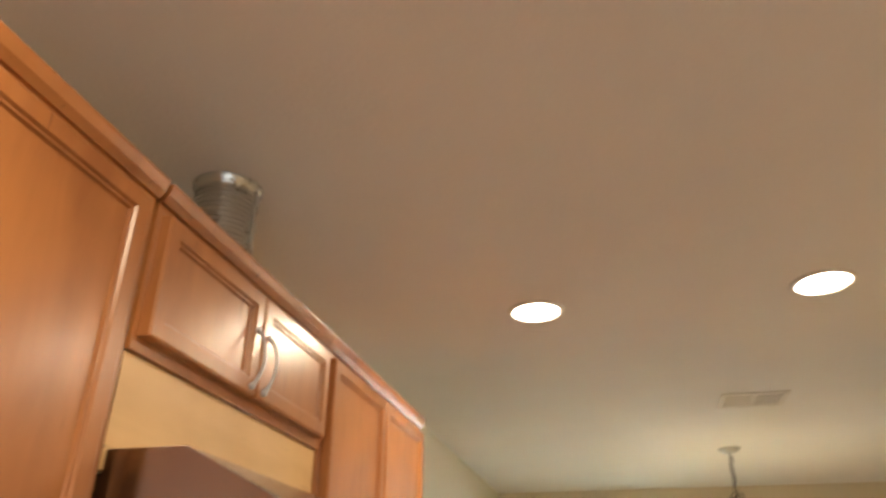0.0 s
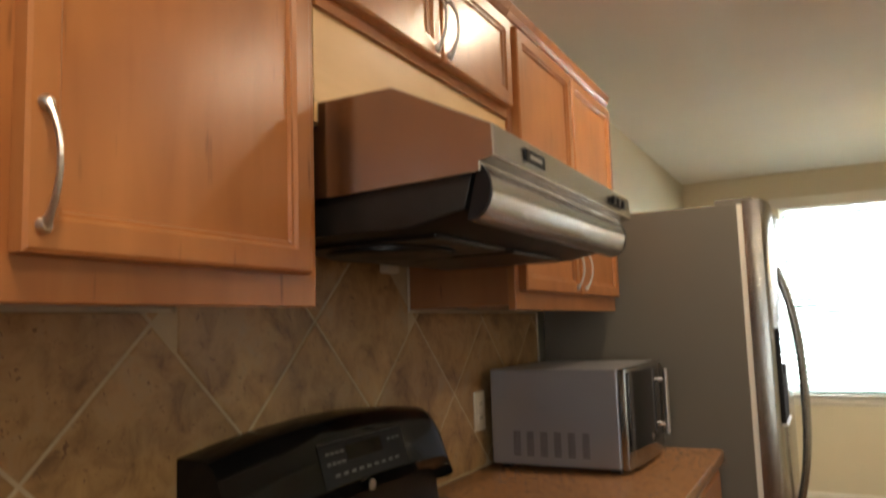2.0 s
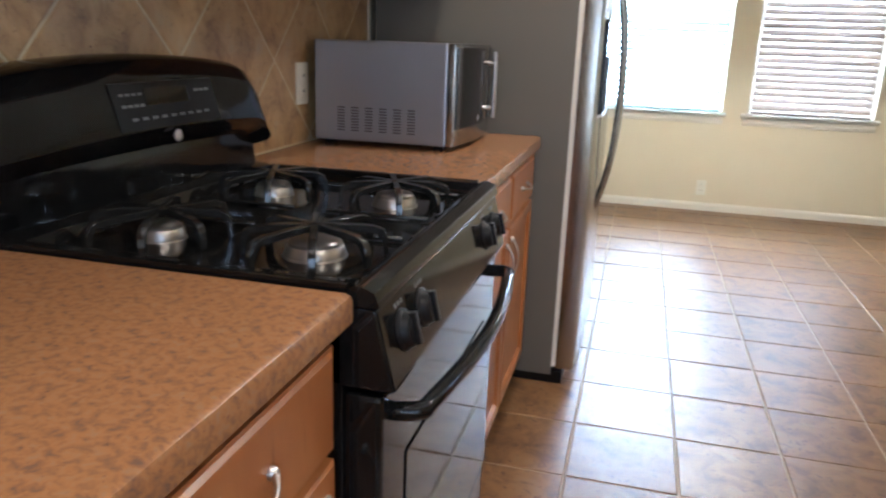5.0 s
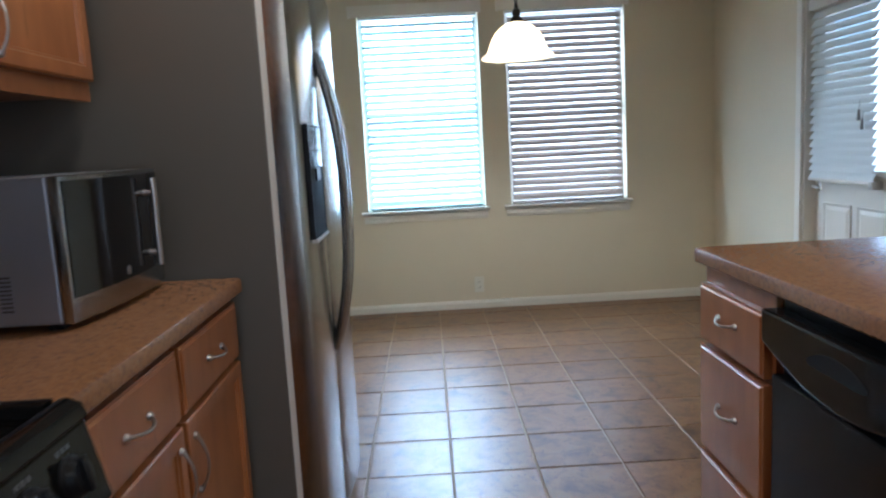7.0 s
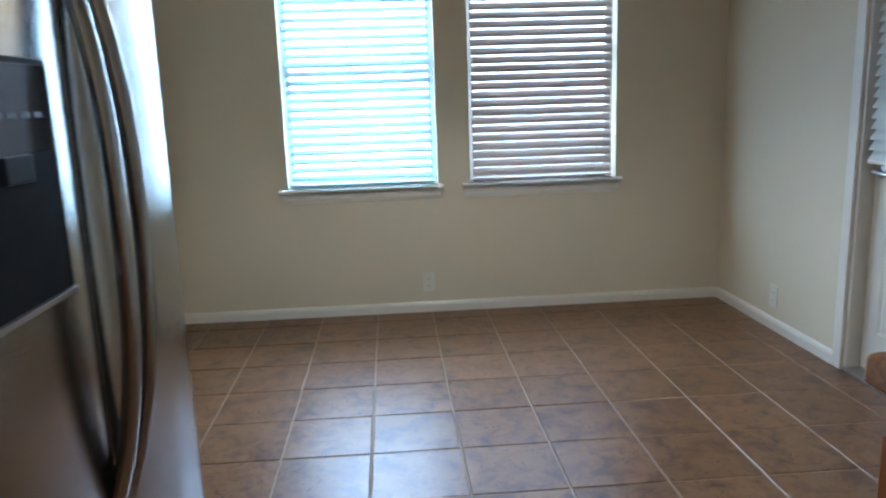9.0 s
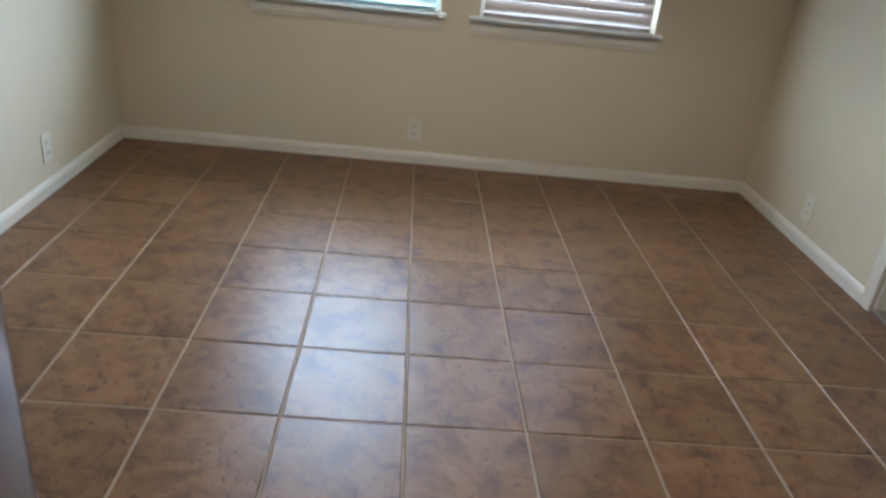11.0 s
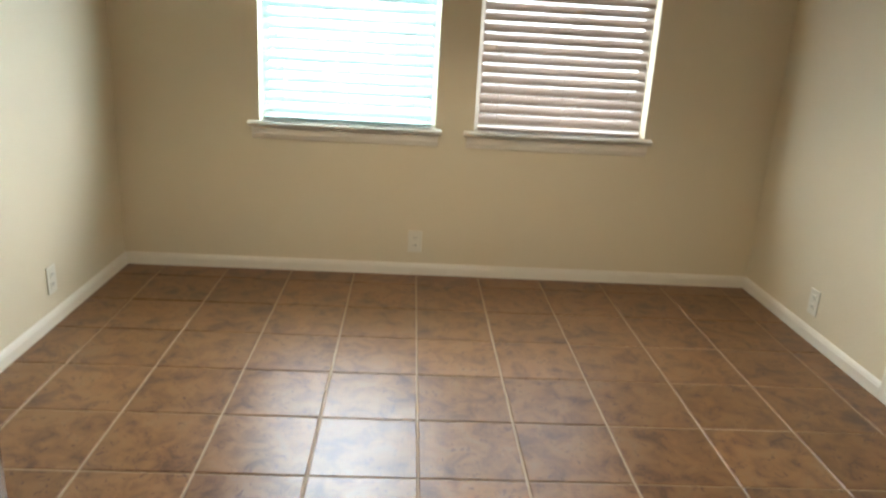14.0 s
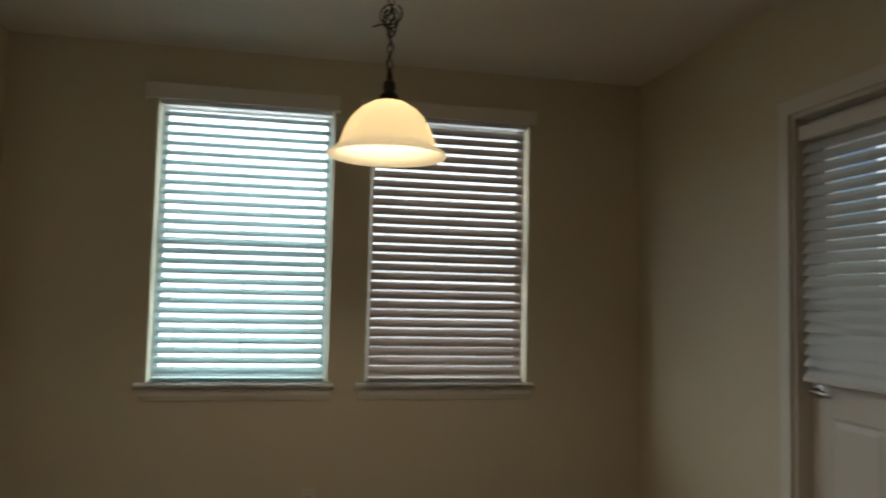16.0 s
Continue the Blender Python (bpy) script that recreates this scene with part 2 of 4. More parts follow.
LAMP_FACE = glow("recessed_lamp_lens", (1.0, 0.9, 0.75), 14)
BULB = glow("pendant_bulb_glass", (1.0, 0.86, 0.64), 550)
BARE = plain("dry_soil", (0.22, 0.18, 0.12), 0.95, scale=2, vary=0.3, bump=0.5, bump_scale=20)


# ---- building tools ----
def box(bm, x0, y0, z0, x1, y1, z1):
    vs = [bm.verts.new(p) for p in ((x0, y0, z0), (x1, y0, z0), (x1, y1, z0), (x0, y1, z0), (x0, y0, z1), (x1, y0, z1), (x1, y1, z1), (x0, y1, z1))]
    for f in ((3, 2, 1, 0), (4, 5, 6, 7), (0, 1, 5, 4), (1, 2, 6, 5), (2, 3, 7, 6), (3, 0, 4, 7)):
        bm.faces.new([vs[i] for i in f])
    return vs


def tube(bm, pts, r, seg=8):
    """A round bar along a line of points."""
    pts = [Vector(p) for p in pts]
    rings = []
    for i, p in enumerate(pts):
        d = (pts[min(i + 1, len(pts) - 1)] - pts[max(i - 1, 0)]).normalized()
        u = d.orthogonal().normalized() if i == 0 else (rings[-1][1] - d * rings[-1][1].dot(d)).normalized()
        v = d.cross(u)
        rr = r[i] if isinstance(r, (list, tuple)) else r
        rings.append(([bm.verts.new(p + rr * (math.cos(a) * u + math.sin(a) * v)) for a in [2 * math.pi * k / seg for k in range(seg)]], u))
    for (a, _), (b, _) in zip(rings, rings[1:]):
        for k in range(seg):
            bm.faces.new((a[k], a[(k + 1) % seg], b[(k + 1) % seg], b[k]))
    bm.faces.new(rings[0][0][::-1])
    bm.faces.new(rings[-1][0])


def lathe(bm, profile, cx, cy, seg=32, m=None):
    """Turns a profile of (radius, height) round the upright through cx, cy."""
    rings = []
    for r, z in profile:
        ring = []
        for k in range(seg):
            a = 2 * math.pi * k / seg
            p = Vector((cx + r * math.cos(a), cy + r * math.sin(a), z)) if m is None else m @ Vector((r * math.cos(a), r * math.sin(a), z))
            ring.append(bm.verts.new(p))
        rings.append(ring)
    for a, b in zip(rings, rings[1:]):
        for k in range(seg):
            bm.faces.new((a[k], a[(k + 1) % seg], b[(k + 1) % seg], b[k]))
    return rings


def prism(bm, outline, axis, a, b):
    """Extrudes a flat outline from a to b along an axis; outline points are the two other coordinates in order."""
    def at(p, s):
        return {"x": (s, p[0], p[1]), "y": (p[0], s, p[1]), "z": (p[0], p[1], s)}[axis]
    lo = [bm.verts.new(at(p, a)) for p in outline]
    hi = [bm.verts.new(at(p, b)) for p in outline]
    n = len(outline)
    for k in range(n):
        bm.faces.new((lo[k], lo[(k + 1) % n], hi[(k + 1) % n], hi[k]))
    bm.faces.new(lo[::-1])
    bm.faces.new(hi)


def done(name, bm, mat, parent=None, bevel=0.0, segments=2, smooth=False, kind="", label="", category=""):
    bmesh.ops.recalc_face_normals(bm, faces=bm.faces)
    if bevel:
        sharp = [e for e in bm.edges if len(e.link_faces) == 2 and e.calc_face_angle(0) > 0.6]
        bmesh.ops.bevel(bm, geom=sharp, offset=bevel, segments=segments, profile=0.6, affect="EDGES", clamp_overlap=True)
    me = bpy.data.meshes.new(name)
    bm.to_mesh(me)
    bm.free()
    for f in me.polygons:
        f.use_smooth = smooth
    me.materials.append(mat)
    if smooth:
        me.set_sharp_from_angle(angle=radians(38))
    ob = new(name, me)
    if parent:
        ob.parent = parent
        ob.matrix_parent_inverse = Matrix.Translation(-parent.location)
    return tagged(ob, label=label, category=category, kind=kind)


def boxes(name, list_of_boxes, mat, parent=None, bevel=0.0, **kw):
    bm = bmesh.new()
    for b in list_of_boxes:
        box(bm, *b)
    return done(name, bm, mat, parent, bevel, **kw)


def base(name, x, y, z, label, category, group=""):
    ob = new(name)
    ob.location = (x, y, z)
    ob.empty_display_size = 0.1
    return tagged(ob, label=label, category=category, group=group)


# ---- structure ----
boxes("floor", [(-0.15, FRONT - 0.15, -0.1, RIGHT + 0.15, BACK + 0.15, -0.003)], GROUT, kind="structure")
boxes("ceiling", [(-0.15, FRONT - 0.15, CEIL, RIGHT + 0.15, BACK + 0.15, CEIL + 0.12)], CEILING, kind="structure")
boxes("wall_west", [(-0.15, FRONT - 0.15, 0, 0, BACK + 0.15, CEIL)], WALL, kind="structure")
SX0, SX1, SZ0, SZ1 = 0.85, 2.45, 0.85, 2.08
boxes("wall_south", [(0, FRONT - 0.15, 0, SX0, FRONT, CEIL), (SX1, FRONT - 0.15, 0, RIGHT, FRONT, CEIL), (SX0, FRONT - 0.15, 0, SX1, FRONT, SZ0), (SX0, FRONT - 0.15, SZ1, SX1, FRONT, CEIL)], WALL, kind="structure")
W3 = tagged(new("window_3"), kind="structure")
W3.location = ((SX0 + SX1) / 2, FRONT, SZ0)
sm = (SX0 + SX1) / 2
boxes("frame", [(SX0, FRONT - 0.13, SZ0, SX0 + 0.04, FRONT - 0.08, SZ1), (SX1 - 0.04, FRONT - 0.13, SZ0, SX1, FRONT - 0.08, SZ1), (SX0 + 0.04, FRONT - 0.13, SZ0, SX1 - 0.04, FRONT - 0.08, SZ0 + 0.04), (SX0 + 0.04, FRONT - 0.13, SZ1 - 0.04, SX1 - 0.04, FRONT - 0.08, SZ1), (sm - 0.025, FRONT - 0.13, SZ0 + 0.04, sm + 0.025, FRONT - 0.08, SZ1 - 0.04)], VINYL_FRAME, W3, 0.003)
for px0, px1 in ((SX0 + 0.04, sm - 0.025), (sm + 0.025, SX1 - 0.04)):
    pane = boxes("pane", [(px0, FRONT - 0.108, SZ0 + 0.04, px1, FRONT - 0.104, SZ1 - 0.04)], PANE, W3)
    pane.visible_shadow = False
(a0, a1), (b0, b1) = WINDOWS
boxes("wall_north", [(0, BACK, 0, a0, BACK + 0.15, CEIL), (a1, BACK, 0, b0, BACK + 0.15, CEIL), (b1, BACK, 0, RIGHT, BACK + 0.15, CEIL),
                     (a0, BACK, 0, a1, BACK + 0.15, WZ0), (b0, BACK, 0, b1, BACK + 0.15, WZ0),
                     (a0, BACK, WZ1, a1, BACK + 0.15, CEIL), (b0, BACK, WZ1, b1, BACK + 0.15, CEIL)], WALL, kind="structure")
DY0, DY1, DZ = 3.105, 3.93, 1.945
boxes("wall_east", [(RIGHT, FRONT - 0.15, 0, RIGHT + 0.15, DY0, CEIL), (RIGHT, DY1, 0, RIGHT + 0.15, BACK + 0.15, CEIL), (RIGHT, DY0, DZ, RIGHT + 0.15, DY1, CEIL)], WALL, kind="structure")
boxes("ground", [(-60, -60, -0.30, 60, 60, -0.16)], BARE, kind="structure")


def skirting(name, p, q, inward):
    """A moulded baseboard from p to q; inward points into the room."""
    bm = bmesh.new()
    prof = ((0, 0), (0.014, 0), (0.014, 0.042), (0.011, 0.047), (0.011, 0.051), (0.006, 0.058), (0.003, 0.062), (0, 0.062))
    p, q, w = Vector((*p, 0)), Vector((*q, 0)), Vector((*inward, 0))
    lo = [bm.verts.new(p + w * a + Vector((0, 0, z))) for a, z in prof]
    hi = [bm.verts.new(q + w * a + Vector((0, 0, z))) for a, z in prof]
    n = len(prof)
    for k in range(n):
        bm.faces.new((lo[k], lo[(k + 1) % n], hi[(k + 1) % n], hi[k]))
    bm.faces.new(lo), bm.faces.new(hi)
    return done(name, bm, TRIM, kind="structure")


skirting("baseboard_north", (0.014, BACK), (RIGHT - 0.014, BACK), (0, -1))
skirting("baseboard_west", (0, 2.75), (0, BACK), (1, 0))
skirting("baseboard_east", (RIGHT, DY1 + 0.065), (RIGHT, BACK), (-1, 0))


# windows: vinyl sashes, glass, sill, apron, head board and a slatted blind
def window(name, x0, x1, tilt, slat_mat, blind_label):
    mid = (WZ0 + WZ1) / 2
    w = tagged(new(name), kind="structure")
    w.location = ((x0 + x1) / 2, BACK, WZ0)
    y = BACK + 0.095
    f = 0.035
    boxes("frame", [(x0, y, WZ0, x0 + f, y + 0.045, WZ1), (x1 - f, y, WZ0, x1, y + 0.045, WZ1), (x0 + f, y, WZ0, x1 - f, y + 0.045, WZ0 + f),
                    (x0 + f, y, WZ1 - f, x1 - f, y + 0.045, WZ1), (x0 + f, y - 0.01, mid - 0.02, x1 - f, y + 0.035, mid + 0.02)], VINYL_FRAME, w, 0.003)
    for z0, z1, dy in ((WZ0 + f, mid - 0.02, 0.012), (mid + 0.02, WZ1 - f, 0.028)):
        g = boxes("pane", [(x0 + f, y + dy, z0, x1 - f, y + dy + 0.004, z1)], PANE, w)
        g.visible_shadow = False
    bm = bmesh.new()
    prism(bm, ((BACK + 0.09, WZ0 - 0.026), (BACK + 0.09, WZ0 + 0.001), (BACK - 0.03, WZ0 + 0.001), (BACK - 0.042, WZ0 - 0.004), (BACK - 0.046, WZ0 - 0.013), (BACK - 0.042, WZ0 - 0.022), (BACK - 0.03, WZ0 - 0.026)), "x", x0 + 0.002, x1 - 0.002)
    prism(bm, ((BACK - 0.002, WZ0 - 0.026), (BACK - 0.002, WZ0 + 0.001), (BACK - 0.03, WZ0 + 0.001), (BACK - 0.042, WZ0 - 0.004), (BACK - 0.046, WZ0 - 0.013), (BACK - 0.042, WZ0 - 0.022), (BACK - 0.03, WZ0 - 0.026)), "x", x0 - 0.05, x1 + 0.03)
    done("sill", bm, TRIM, w)
    bm = bmesh.new()
    prism(bm, ((BACK - 0.002, WZ0 - 0.085), (BACK - 0.002, WZ0 - 0.028), (BACK - 0.018, WZ0 - 0.028), (BACK - 0.016, WZ0 - 0.06), (BACK - 0.008, WZ0 - 0.083)), "x", x0 - 0.035, x1 + 0.015)
    done("apron", bm, TRIM, w)
    # blind
    b = base("window_blind", (x0 + x1) / 2, BACK + 0.04, WZ0, blind_label, "blind", "blinds on the windows")
    boxes("valance", [(x0 - 0.06, BACK - 0.05, WZ1 - 0.015, x1 + 0.022, BACK - 0.036, WZ1 + 0.065), (x0 - 0.06, BACK - 0.036, WZ1 - 0.015, x0 - 0.048, BACK - 0.002, WZ1 + 0.065), (x1 + 0.01, BACK - 0.036, WZ1 - 0.015, x1 + 0.022, BACK - 0.002, WZ1 + 0.065)], TRIM, b, 0.004)
    boxes("head_rail", [(x0 + 0.008, BACK + 0.015, WZ1 - 0.026, x1 - 0.008, BACK + 0.065, WZ1 - 0.004)], VINYL_FRAME, b, 0.003)
    pitch, depth = 0.0488, 0.052
    z = WZ0 + 0.058
    t = radians(tilt)
    rnd = random.Random(int(x0 * 100))
    bm = bmesh.new()
    prof = [(-depth / 2, 0), (-depth / 4, 0.0022), (0, 0.003), (depth / 4, 0.0022), (depth / 2, 0), (depth / 4, -0.0004), (0, 0.0004), (-depth / 4, -0.0004)]
    prism(bm, [(c * math.cos(t) - s * math.sin(t), c * math.sin(t) + s * math.cos(t)) for c, s in prof], "x", x0 + 0.022, x1 - 0.022)
    first = done("slat", bm, slat_mat, b)
    first.location = (0, BACK + 0.042, z)
    while z + pitch < WZ1 - 0.046:
        z += pitch
        s = new("slat", first.data)
        s.parent, s.matrix_parent_inverse = b, first.matrix_parent_inverse
        s.location = (rnd.uniform(-0.003, 0.003), BACK + 0.042 + rnd.uniform(-0.001, 0.001), z)
        s.rotation_euler = (rnd.uniform(-0.002, 0.002), rnd.uniform(-0.0005, 0.0005), 0)
    boxes("bottom_rail", [(x0 + 0.02, BACK + 0.018, WZ0 + 0.004, x1 - 0.02, BACK + 0.066, WZ0 + 0.022)], slat_mat, b, 0.003)
    bm = bmesh.new()
    for u in (0.13, 0.5, 0.87):
        x = x0 + (x1 - x0) * u
        for dy in (0.017, 0.067):
            tube(bm, ((x, BACK + dy, WZ0 + 0.01), (x, BACK + dy, WZ1 - 0.03)), 0.0011, 5)
    for u, z in ((0.10, 1.16), (0.115, 1.52), (0.93, 1.72)):
        x = x0 + (x1 - x0) * u
        tube(bm, ((x, BACK + 0.012, z), (x, BACK + 0.012, z + 0.02)), 0.005, 6)
    done("cord", bm, PLATE, b)


# slat colours carry the daylight tint and the shade of each blind
window("window_1", a0, a1, 40, SLAT_DAYLIT, "white vinyl slatted blind, half open, daylight tint painted into its slats")
window("window_2", b0, b1, 61, SLAT_SHADED, "vinyl slatted blind, nearly closed, shade painted into its slats, bright gaps")


# glazed door in the east wall
def wall_plate(x, y, z, normal, label, rotate=False):
    """A duplex outlet plate."""
    p = base("wall_outlet", x, y, z, label, "outlet", "outlets on the walls")
    bm = bmesh.new()
    box(bm, -0.036, -0.006, -0.058, 0.036, 0, 0.058)
    plate = done("plate", bm, PLATE, None, 0.003)
    bm = bmesh.new()
    for dz in (-0.021, 0.021):
        box(bm, -0.016, -0.0085, dz - 0.014, 0.016, -0.005, dz + 0.014)
    sockets = done("socket", bm, PLATE, None, 0.003)
    bm = bmesh.new()
    for dz in (-0.021, 0.021):
        for dx in (-0.006, 0.006):
            box(bm, dx - 0.0012, -0.0092, dz - 0.003, dx + 0.0012, -0.008, dz + 0.006)
    slots = done("slot", bm, DARK_SLOT, kind="stuff")
    for o in (plate, sockets, slots):
        o.parent = p
    p.rotation_euler = (0, 0, {"south": 0, "east": radians(90), "west": radians(-90)}[normal])
    return p


wall_plate(1.475, BACK, 0.18, "south", "ivory duplex outlet low on the beige wall")
wall_plate(0, 4.42, 0.19, "east", "ivory duplex outlet low on the beige side wall")
wall_plate(RIGHT, 4.54, 0.175, "west", "ivory duplex outlet low on the wall by the door")
wall_plate(0.012, 1.165, 1.083, "east", "ivory outlet on the tiled backsplash beside the microwave")

boxes("door_casing", [(RIGHT - 0.016, DY1, 0, RIGHT - 0.0005, DY1 + 0.06, DZ + 0.06), (RIGHT - 0.016, DY0 - 0.06, 0, RIGHT - 0.0005, DY0, DZ + 0.06), (RIGHT - 0.016, DY0, DZ, RIGHT - 0.0005, DY1, DZ + 0.06)], TRIM, bevel=0.005, kind="structure")
boxes("door_jamb", [(RIGHT, DY1 - 0.018, 0, RIGHT + 0.14, DY1, DZ), (RIGHT, DY0, 0, RIGHT + 0.14, DY0 + 0.018, DZ), (RIGHT, DY0 + 0.018, DZ - 0.018, RIGHT + 0.14, DY1 - 0.018, DZ)], TRIM, bevel=0.002, kind="structure")
boxes("threshold", [(RIGHT - 0.01, DY0, 0, RIGHT + 0.15, DY1, 0.018)], NICKEL, bevel=0.006, kind="structure")
ED = base("exterior_door", RIGHT + 0.05, (DY0 + DY1) / 2, 0.02, "white panelled door with a blind over its upper glass, closed", "door")
dx0, dx1 = RIGHT + 0.062, RIGHT + 0.102
e0, e1 = DY0 + 0.024, DY1 - 0.024
g0, g1, gz0, gz1 = e0 + 0.085, e1 - 0.1, 0.985, 1.80
b0y, b1y = 3.30, e1 - 0.022
bm = bmesh.new()
for b in ((dx0, e0, 0.022, dx1, g0, DZ - 0.022), (dx0, g1, 0.022, dx1, e1, DZ - 0.022), (dx0, g0, 0.022, dx1, g1, gz0), (dx0, g0, gz1, dx1, g1, DZ - 0.022)):
    box(bm, *b)
done("body", bm, DOOR_WHITE, ED)
for y0, y1 in ((e0 + 0.1, (e0 + e1) / 2 - 0.03), ((e0 + e1) / 2 + 0.03, e1 - 0.1)):
    bm = bmesh.new()
    box(bm, dx0 - 0.008, y0, 0.2, dx0 + 0.002, y1, 0.80)
    f = min(bm.faces, key=lambda q: q.calc_center_median().x)
    bm.normal_update()
    bmesh.ops.inset_region(bm, faces=[f], thickness=0.02, depth=-0.006)
    bmesh.ops.inset_region(bm, faces=[f], thickness=0.03, depth=0.006)
    done("panel", bm, DOOR_WHITE, ED)
boxes("window_frame", [(dx0 - 0.014, g0 - 0.03, gz0 - 0.03, dx0 - 0.0005, g0, gz1 + 0.03), (dx0 - 0.014, g1, gz0 - 0.03, dx0 - 0.0005, g1 + 0.03, gz1 + 0.03), (dx0 - 0.014, g0, gz0 - 0.03, dx0 - 0.0005, g1, gz0), (dx0 - 0.014, g0, gz1, dx0 - 0.0005, g1, gz1 + 0.03)], DOOR_WHITE, ED, 0.004)
pane = boxes("pane", [(dx0 + 0.015, g0, gz0, dx0 + 0.02, g1, gz1)], PANE, ED)
pane.visible_shadow = False
bm = bmesh.new()
z = gz0 - 0.03
while z < gz1 + 0.02:
    prism(bm, [(dx0 - 0.040 + c * math.cos(1.0), z + c * math.sin(1.0) + q) for c, q in ((-0.025, 0), (0, 0.003), (0.025, 0), (0, -0.001))], "y", b0y, b1y)
    z += 0.0425
done("blind_slats", bm, DOOR_SLAT, ED, kind="stuff")
boxes("blind_rail", [(dx0 - 0.062, b0y - 0.006, gz1 + 0.035, dx0 - 0.014, b1y + 0.006, gz1 + 0.09), (dx0 - 0.056, b0y, gz0 - 0.064, dx0 - 0.022, b1y, gz0 - 0.048)], DOOR_WHITE, ED, 0.003)
boxes("blind_bracket", [(dx0 - 0.058, b0y - 0.012, gz0 - 0.085, dx0 - 0.001, b0y + 0.016, gz0 - 0.046)], NICKEL, ED, 0.004)
bm = bmesh.new()
for dy, z0 in ((0.055, 1.19), (0.085, 1.235)):
    lathe(bm, ((0.002, 0.055), (0.006, 0.045), (0.009, 0.0), (0, 0.0)), 0, 0, 10, Matrix.Translation((dx0 - 0.072, b0y + dy, z0)))
    tube(bm, ((dx0 - 0.072, b0y + dy, z0 + 0.05), (dx0 - 0.068, b0y + dy, z0 + 0.09)), 0.0013, 5)
done("blind_cord", bm, GREY_CORD, ED, smooth=True)
bm = bmesh.new()
lathe(bm, ((0, -0.008), (0.03, -0.008), (0.03, 0.0), (0.012, 0.006), (0.011, 0.03), (0.011, 0.032), (0, 0.032)), 0, 0, 20, Matrix.Translation((dx0, e1 - 0.036, 0.885)) @ pose(0, 0, 0, 0, -90, 0))
tube(bm, ((dx0 - 0.035, e1 - 0.036, 0.885), (dx0 - 0.046, e1 - 0.075, 0.885), (dx0 - 0.046, e1 - 0.145, 0.88)), 0.008)
lathe(bm, ((0, -0.008), (0.026, -0.008), (0.026, 0.004), (0.018, 0.012), (0, 0.014)), 0, 0, 20, Matrix.Translation((dx0, e1 - 0.05, 0.995)) @ pose(0, 0, 0, 0, -90, 0))
done("lever", bm, NICKEL, ED, smooth=True)


# ---- cabinets ----
def shaker(name, parent, x, side, y0, y1, z0, z1, mat=MAPLE, stile=0.052, slab=False):
    """A framed door with a sunk panel, or a slab drawer front with a stepped rim. side: +1 faces east, -1 west; x is its back."""
    bm = bmesh.new()
    t = 0.020
    box(bm, min(x, x + side * t), y0, z0, max(x, x + side * t), y1, z1)
    bm.normal_update()
    f = max(bm.faces, key=lambda q: side * q.calc_center_median().x)
    if slab:
        bmesh.ops.inset_region(bm, faces=[f], thickness=0.009, depth=-0.0005)
        bmesh.ops.inset_region(bm, faces=[f], thickness=0.006, depth=0.005)
    else:
        bmesh.ops.inset_region(bm, faces=[f], thickness=0.006, depth=0.003)
        bmesh.ops.inset_region(bm, faces=[f], thickness=stile - 0.012, depth=0)
        bmesh.ops.inset_region(bm, faces=[f], thickness=0.006, depth=-0.005)
        bmesh.ops.inset_region(bm, faces=[f], thickness=0.006, depth=0)
        bmesh.ops.inset_region(bm, faces=[f], thickness=0.003, depth=-0.005)
    return done(name, bm, mat, parent)


def pull(parent, x, side, y, z, length=0.118, level=False, angle=0.0):
    """A bowed nickel pull, upright or level."""
    bm = bmesh.new()
    pts, rad = [], []
    for k in range(15):
        u = -1 + 2 * k / 14
        out = 0.004 + 0.020 * (1 - abs(u) ** 2.2)
        s = u * length / 2
        pts.append((x + side * out, y + s, z - (0.005 * (1 - u * u) if level else 0)) if level else (x + side * out, y, z + s))
        rad.append(0.0031 + 0.0026 * abs(u) ** 6)
    tube(bm, pts, rad, 8)
    for u in (-1, 1):
        c = Vector((x, y + u * length / 2, z) if level else (x, y, z + u * length / 2))
        lathe(bm, ((0.0, -0.001), (0.008, -0.001), (0.008, 0.004), (0.0055, 0.008), (0, 0.0085)), 0, 0, 10, Matrix.Translation(c) @ pose(0, 0, 0, 0, 90 * side, 0))
    return done("handle", bm, NICKEL, parent, smooth=True)


UB, UT, UX = 1.376, 2.112, 0.31


def wall_cabinet(y0, y1, z0, doors, handles, label):
    """A wall cabinet on the west wall with a face frame, doors and a top moulding."""
    c = base("wall_cabinet", UX / 2, (y0 + y1) / 2, z0, label, "cabinet", "wall cabinets")
    boxes("body", [(0.002, y0, z0 + 0.012, UX - 0.02, y1, UT)], MAPLE_SIDE, c)
    boxes("face_frame", [(UX - 0.02, y0, z0, UX, y1, UT)], MAPLE, c, 0.0015)
    bm = bmesh.new()
    prism(bm, ((0.004, UT), (UX + 0.006, UT), (UX + 0.016, UT + 0.012), (UX + 0.022, UT + 0.03), (UX + 0.022, UT + 0.034), (0.004, UT + 0.034)), "y", y0, y1)
    done("top_moulding", bm, MAPLE, c)
    for (d0, d1), (hy, hz) in zip(doors, handles):
        d = shaker("door", c, UX + 0.0005, 1, d0, d1, z0 + (0.024 if z0 > 1.5 else 0.046), UT - 0.022)
        pull(d, UX + 0.0235, 1, hy, hz)
    return c


